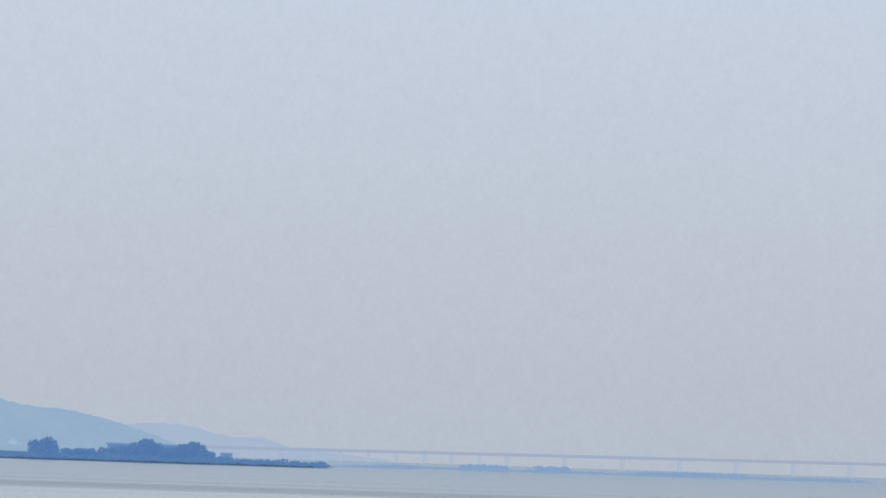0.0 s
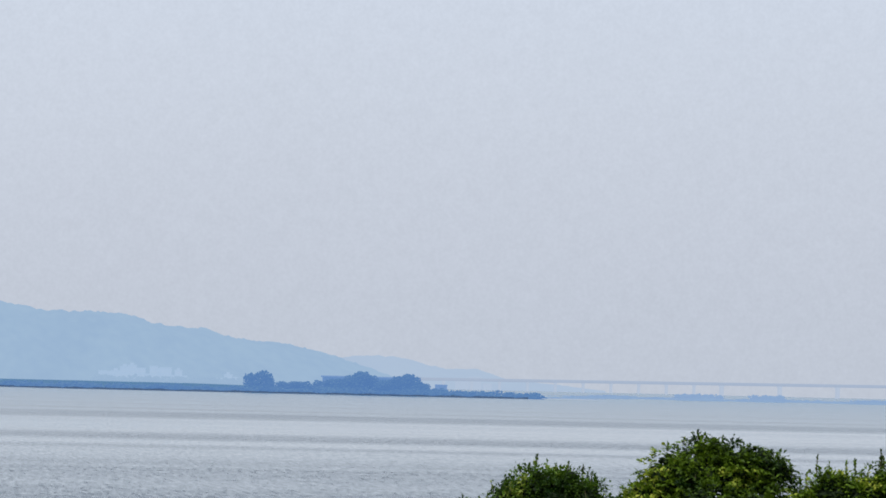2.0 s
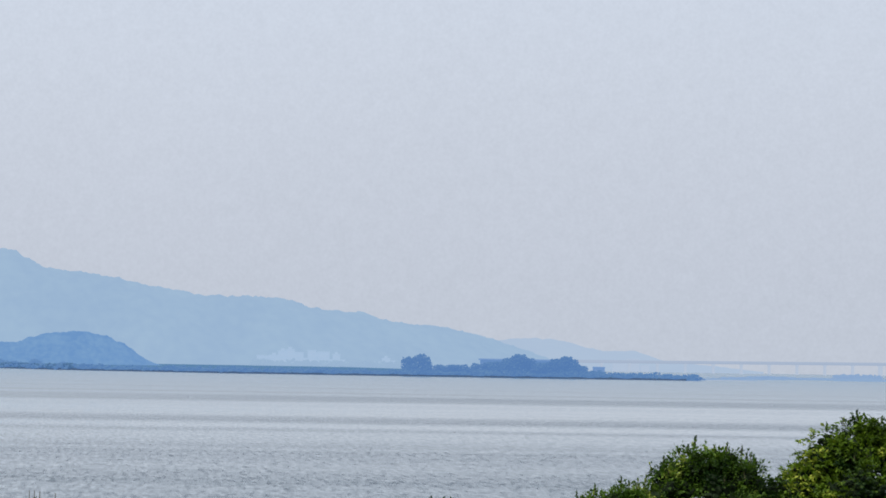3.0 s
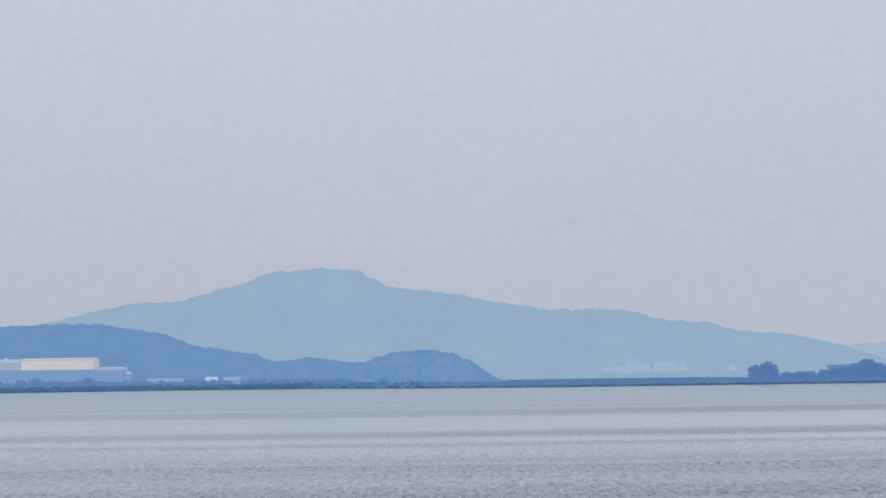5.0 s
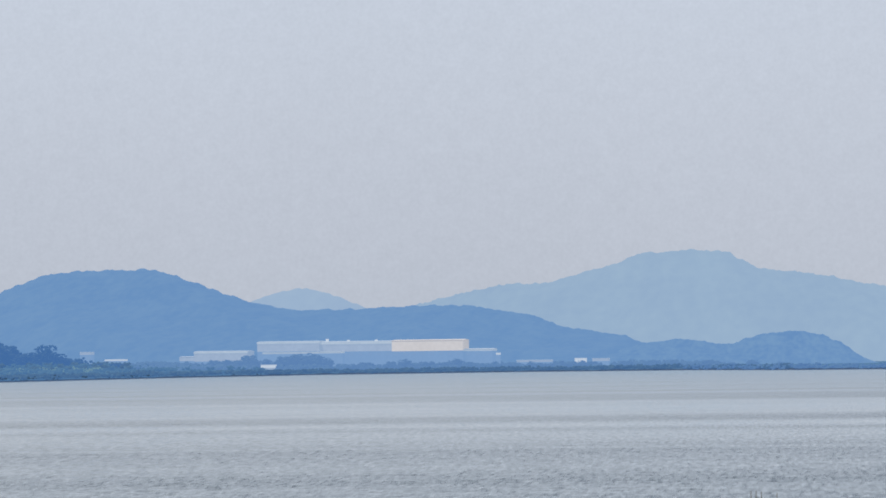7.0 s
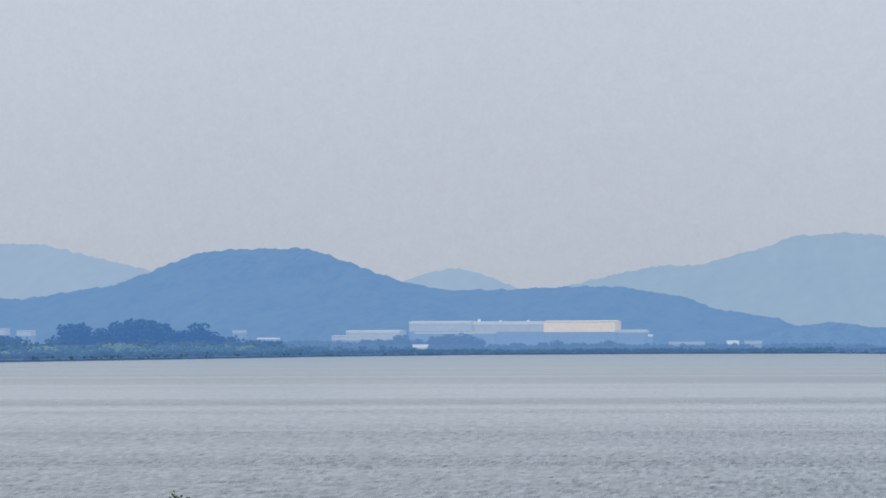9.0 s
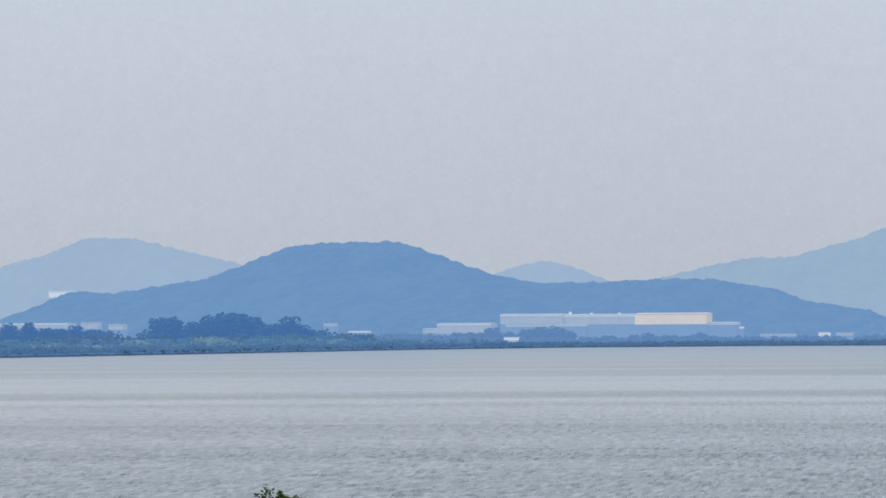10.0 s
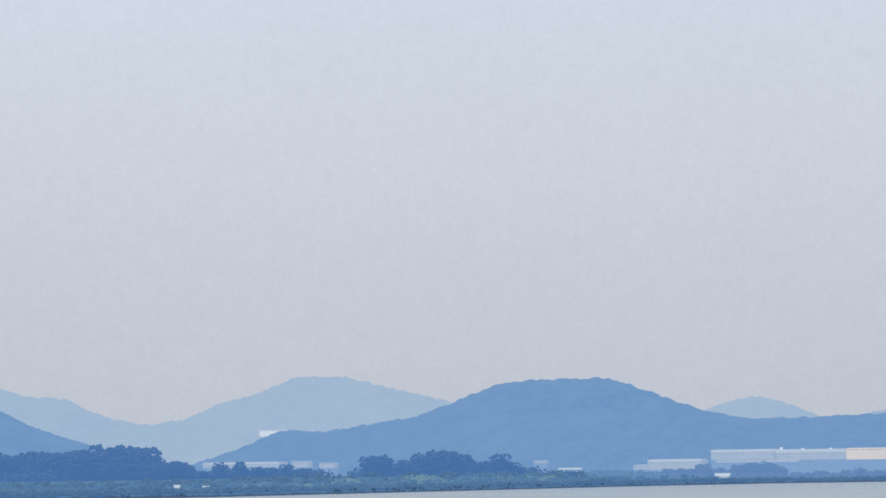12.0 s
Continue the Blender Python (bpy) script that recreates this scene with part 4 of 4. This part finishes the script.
def bush(x, y, lobes, count, size, leaf, label, shoots=12, seed=1, shoot_height=0.22, fronds=0.0):
    """A dense shrub: lobes are (dx, dy, height of the lobe's top above the ground, radius across)."""
    rng = random.Random(seed)
    ground = ground_height(x, y) - 0.05
    b = empty_at("bush", x, y, ground)
    spots, core = [], []
    heads = list(lobes)
    for dx, dy, h, r in lobes:
        rz = min(h * 0.6, r * 0.95)
        for _ in range(6):
            d = Vector((rng.gauss(0, 1), rng.gauss(0, 0.8) - 0.8, rng.gauss(0, 0.7) + 0.35)).normalized()
            heads.append((dx + d.x * r * 0.70, dy + d.y * r * 0.78, h - rz + d.z * rz * 0.62 + r * 0.30, r * rng.uniform(0.26, 0.40)))
    area = sum(r * h for _, _, h, r in heads)
    for dx, dy, h, r in heads:
        rz = min(h * 0.6, r * 0.95)
        cz = h - rz
        core.append(((dx, dy, cz), (r * 0.70, r * 0.70, rz * 0.72)))
        for _ in range(int(count * 1.25 * r * h / area / 16)):
            d = Vector((rng.gauss(0, 1), rng.gauss(0, 1) - 0.3, rng.gauss(0, 1) + 0.25)).normalized()
            ragged = (0.78 + 0.24 * rng.random()) * (1 + 0.12 * wander(d.x * 3 + dx, d.y * 3 + seed, d.z * 3 + dy))
            c = Vector((dx + d.x * r * ragged, dy + d.y * r * ragged, cz + d.z * rz * ragged))
            if c.z < 0.05:
                continue
            # an arching frond of paired leaflets, or a spray of leaves round a twig's end
            if rng.random() < fronds:
                way = (d + Vector((rng.gauss(0, 0.35), rng.gauss(0, 0.35), rng.gauss(0, 0.25) + 0.2))).normalized()
                side = way.cross(Vector((0, 0, 1))).normalized()
                long = size * rng.uniform(2.4, 4.2)
                for k in range(9):
                    u = (k + 1) / 9
                    p = c + way * long * (u - 0.45) - Vector((0, 0, 0.30 * long * u * u))
                    for turn in (-1, 1):
                        spots.append((p, side * turn * 0.9 + way * 0.55 - Vector((0, 0, 0.25))))
                continue
            for _ in range(rng.randint(11, 21)):
                o = Vector((rng.gauss(0, 1), rng.gauss(0, 1), rng.gauss(0, 0.7)))
                spots.append((c + o * 0.05, (d * 0.7 + o * 0.55 + Vector((0, 0, 0.25))).normalized()))
    # leafy shoots that stand above the outline
    tips = []
    stem = limb_bm(rng, max(h for _, _, h, _ in lobes) * 0.9, 0.045, 0.5)
    for _ in range(shoots):
        dx, dy, h, r = lobes[rng.randrange(len(lobes))]
        a, q = rng.uniform(0, 6.28), r * rng.uniform(0.0, 0.85)
        rz = min(h * 0.6, r * 0.95)
        z = h - rz + rz * math.sqrt(max(0.02, 1 - (q / r) ** 2))
        base = Vector((dx + math.cos(a) * q, dy + math.sin(a) * q, z - 0.05))
        lean = Vector((math.cos(a) * 0.3 * q / r + rng.uniform(-0.15, 0.15), math.sin(a) * 0.2, 1)).normalized()
        tall = shoot_height * rng.uniform(0.4, 1.1)
        bmesh.ops.create_cone(stem, cap_ends=False, segments=4, radius1=0.008, radius2=0.003, depth=tall,
                              matrix=Matrix.Translation(base + lean * tall / 2) @ lean.to_track_quat("Z", "Y").to_matrix().to_4x4())
        for i in range(int(10 + tall * 90)):
            u = rng.random()
            out = Vector((rng.gauss(0, 1), rng.gauss(0, 1), 0.6)).normalized()
            tips.append((base + lean * tall * u, out * (0.8 - u * 0.5) + lean * (0.4 + u)))
    part("stem", stem, M_STEM, b)["kind"] = "stuff"
    # Near-black lumps fill the bush, as painted shade between the leaves
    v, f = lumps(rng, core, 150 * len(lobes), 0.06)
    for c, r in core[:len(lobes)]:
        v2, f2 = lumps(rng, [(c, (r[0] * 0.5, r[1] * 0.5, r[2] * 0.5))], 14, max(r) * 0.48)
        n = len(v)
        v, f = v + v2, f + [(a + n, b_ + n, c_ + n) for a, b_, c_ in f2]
    mesh_object("core", v, f, M_CORE, b, "near-black lumps as shade inside the bush")["kind"] = "stuff"
    v, f = leaves(rng, spots, size)
    v2, f2 = leaves(rng, tips, size * 0.72)
    f += [tuple(i + len(v) for i in q) for q in f2]
    v += v2
    mesh_object("foliage", v, f, leaf, b)
    return tagged(b, label, "bush", "bushes on the near bank")


def top_at(z, x, y):
    return z - ground_height(x, y) + 0.05


def bush_row(x, y, lobes, *rest, **more):
    """Lobes given by x, y and the height of their tops over the water."""
    return bush(x, y, [(lx - x, ly - y, top_at(z, x, y), r) for lx, ly, z, r in lobes], *rest, **more)


bush_row(9.1, 60, [(8.45, 60, 2.53, 0.42), (8.85, 60.2, 2.80, 0.5), (9.3, 60, 2.78, 0.5), (9.65, 59.9, 2.55, 0.42), (8.2, 59.8, 2.12, 0.3), (9.1, 59.7, 2.4, 0.8)],
         9880, 0.061, M_LEAF_DARK, "dark green bush with upright leafy shoots", shoots=42, seed=3, shoot_height=0.16)
bush_row(11.4, 60.3, [(10.15, 60.0, 2.40, 0.32), (10.5, 60.2, 2.62, 0.40), (10.85, 60.3, 3.10, 0.5), (11.25, 60.4, 3.24, 0.6), (11.75, 60.3, 3.22, 0.6), (12.15, 60.2, 3.10, 0.45),
                      (11.2, 59.7, 2.75, 0.8), (12.0, 59.7, 2.70, 0.75), (10.5, 59.6, 2.35, 0.6)],
         18050, 0.072, M_LEAF, "broad rounded green bush with glossy leaves", shoots=14, seed=4, shoot_height=0.12, fronds=0.7)
bush_row(13.3, 60.2, [(12.75, 60, 2.60, 0.4), (13.1, 60.1, 2.82, 0.42), (13.5, 60, 2.78, 0.4), (13.9, 60.1, 2.9, 0.4), (14.4, 60, 2.8, 0.5), (13.4, 59.6, 2.3, 0.8)],
         9880, 0.065, M_LEAF, "mid-green bush with thin shoots", shoots=13, seed=5, shoot_height=0.28, fronds=0.5)
bush_row(12.2, 58.6, [(11.7, 58.6, 2.15, 0.6), (12.4, 58.6, 2.25, 0.6), (13.0, 58.5, 2.1, 0.6), (10.9, 58.6, 2.0, 0.6)],
         7980, 0.072, M_LEAF, "bright green low bush", shoots=8, seed=6, shoot_height=0.12, fronds=0.6)
bush_row(7.6, 59.8, [(7.35, 59.8, 2.12, 0.28), (7.75, 59.8, 2.22, 0.33), (8.0, 59.8, 2.2, 0.3), (5.2, 59.9, 1.95, 0.22), (6.6, 59.8, 1.75, 0.3)],
         4940, 0.058, M_LEAF_DARK, "low green bush with single shoots", shoots=16, seed=7, shoot_height=0.2)
bush_row(-11.2, 60, [(-11.40, 60, 1.55, 0.32), (-11.08, 60.1, 1.69, 0.38), (-10.72, 60, 1.61, 0.36), (-10.35, 60, 1.47, 0.34), (-9.95, 60, 1.29, 0.30), (-11.0, 59.6, 1.3, 0.75)],
         14500, 0.058, M_LEAF, "rounded yellow-green bush at the water's edge", shoots=6, seed=8, shoot_height=0.08, fronds=0.8)
bush_row(-15.4, 60, [(-15.2, 60, 1.46, 0.26), (-14.9, 60, 1.47, 0.24), (-14.68, 60, 1.36, 0.20), (-15.45, 60, 1.28, 0.26)],
         4200, 0.058, M_LEAF, "low bush with curling sprigs", shoots=6, seed=9, shoot_height=0.10, fronds=0.9)
bush_row(-16.7, 60, [(-16.2, 60, 1.37, 0.30), (-16.6, 60, 1.37, 0.36), (-17.0, 60, 1.40, 0.4)],
         4600, 0.061, M_LEAF, "low yellow-green bush at the water's edge", shoots=4, seed=10, shoot_height=0.08, fronds=0.8)
bush_row(-6.7, 60, [(-6.85, 60, 1.33, 0.18), (-6.12, 60, 1.31, 0.16), (-6.5, 60, 1.22, 0.16)],
         950, 0.050, M_LEAF_DARK, "two dark low tufts of leaves", shoots=10, seed=11, shoot_height=0.1)


def reed_tuft(x, y, z_top, seed, stalks=7):
    rng = random.Random(seed)
    g = ground_height(x, y) - 0.05
    b = empty_at("reed_tuft", x, y, g)
    bm = bmesh.new()
    spots = []
    for i in range(stalks):
        h = (z_top - g) * rng.uniform(0.75, 1.0)
        foot = Vector((rng.uniform(-0.15, 0.15), rng.uniform(-0.1, 0.1), 0))
        lean = Vector((rng.uniform(-0.08, 0.08), rng.uniform(-0.05, 0.05), 1)).normalized()
        bmesh.ops.create_cone(bm, cap_ends=False, segments=5, radius1=0.010, radius2=0.005, depth=h,
                              matrix=Matrix.Translation(foot + lean * h / 2) @ lean.to_track_quat("Z", "Y").to_matrix().to_4x4())
        for k in range(10):
            u = rng.uniform(0.45, 0.92)
            spots.append((foot + lean * h * u, Vector((rng.gauss(0, 0.4), rng.gauss(0, 0.4), 1))))
    part("stalks", bm, M_STEM, b)
    v, f = leaves(rng, spots, 0.09, upright=0.8)
    mesh_object("blades", v, f, M_LEAF_DARK, b)
    return tagged(b, "thin dark reed stalks on the near bank", "reeds", "reeds on the near bank")


reed_tuft(-0.56, 60, 2.02, 41, 4)
reed_tuft(-0.47, 60.1, 2.16, 42, 4)
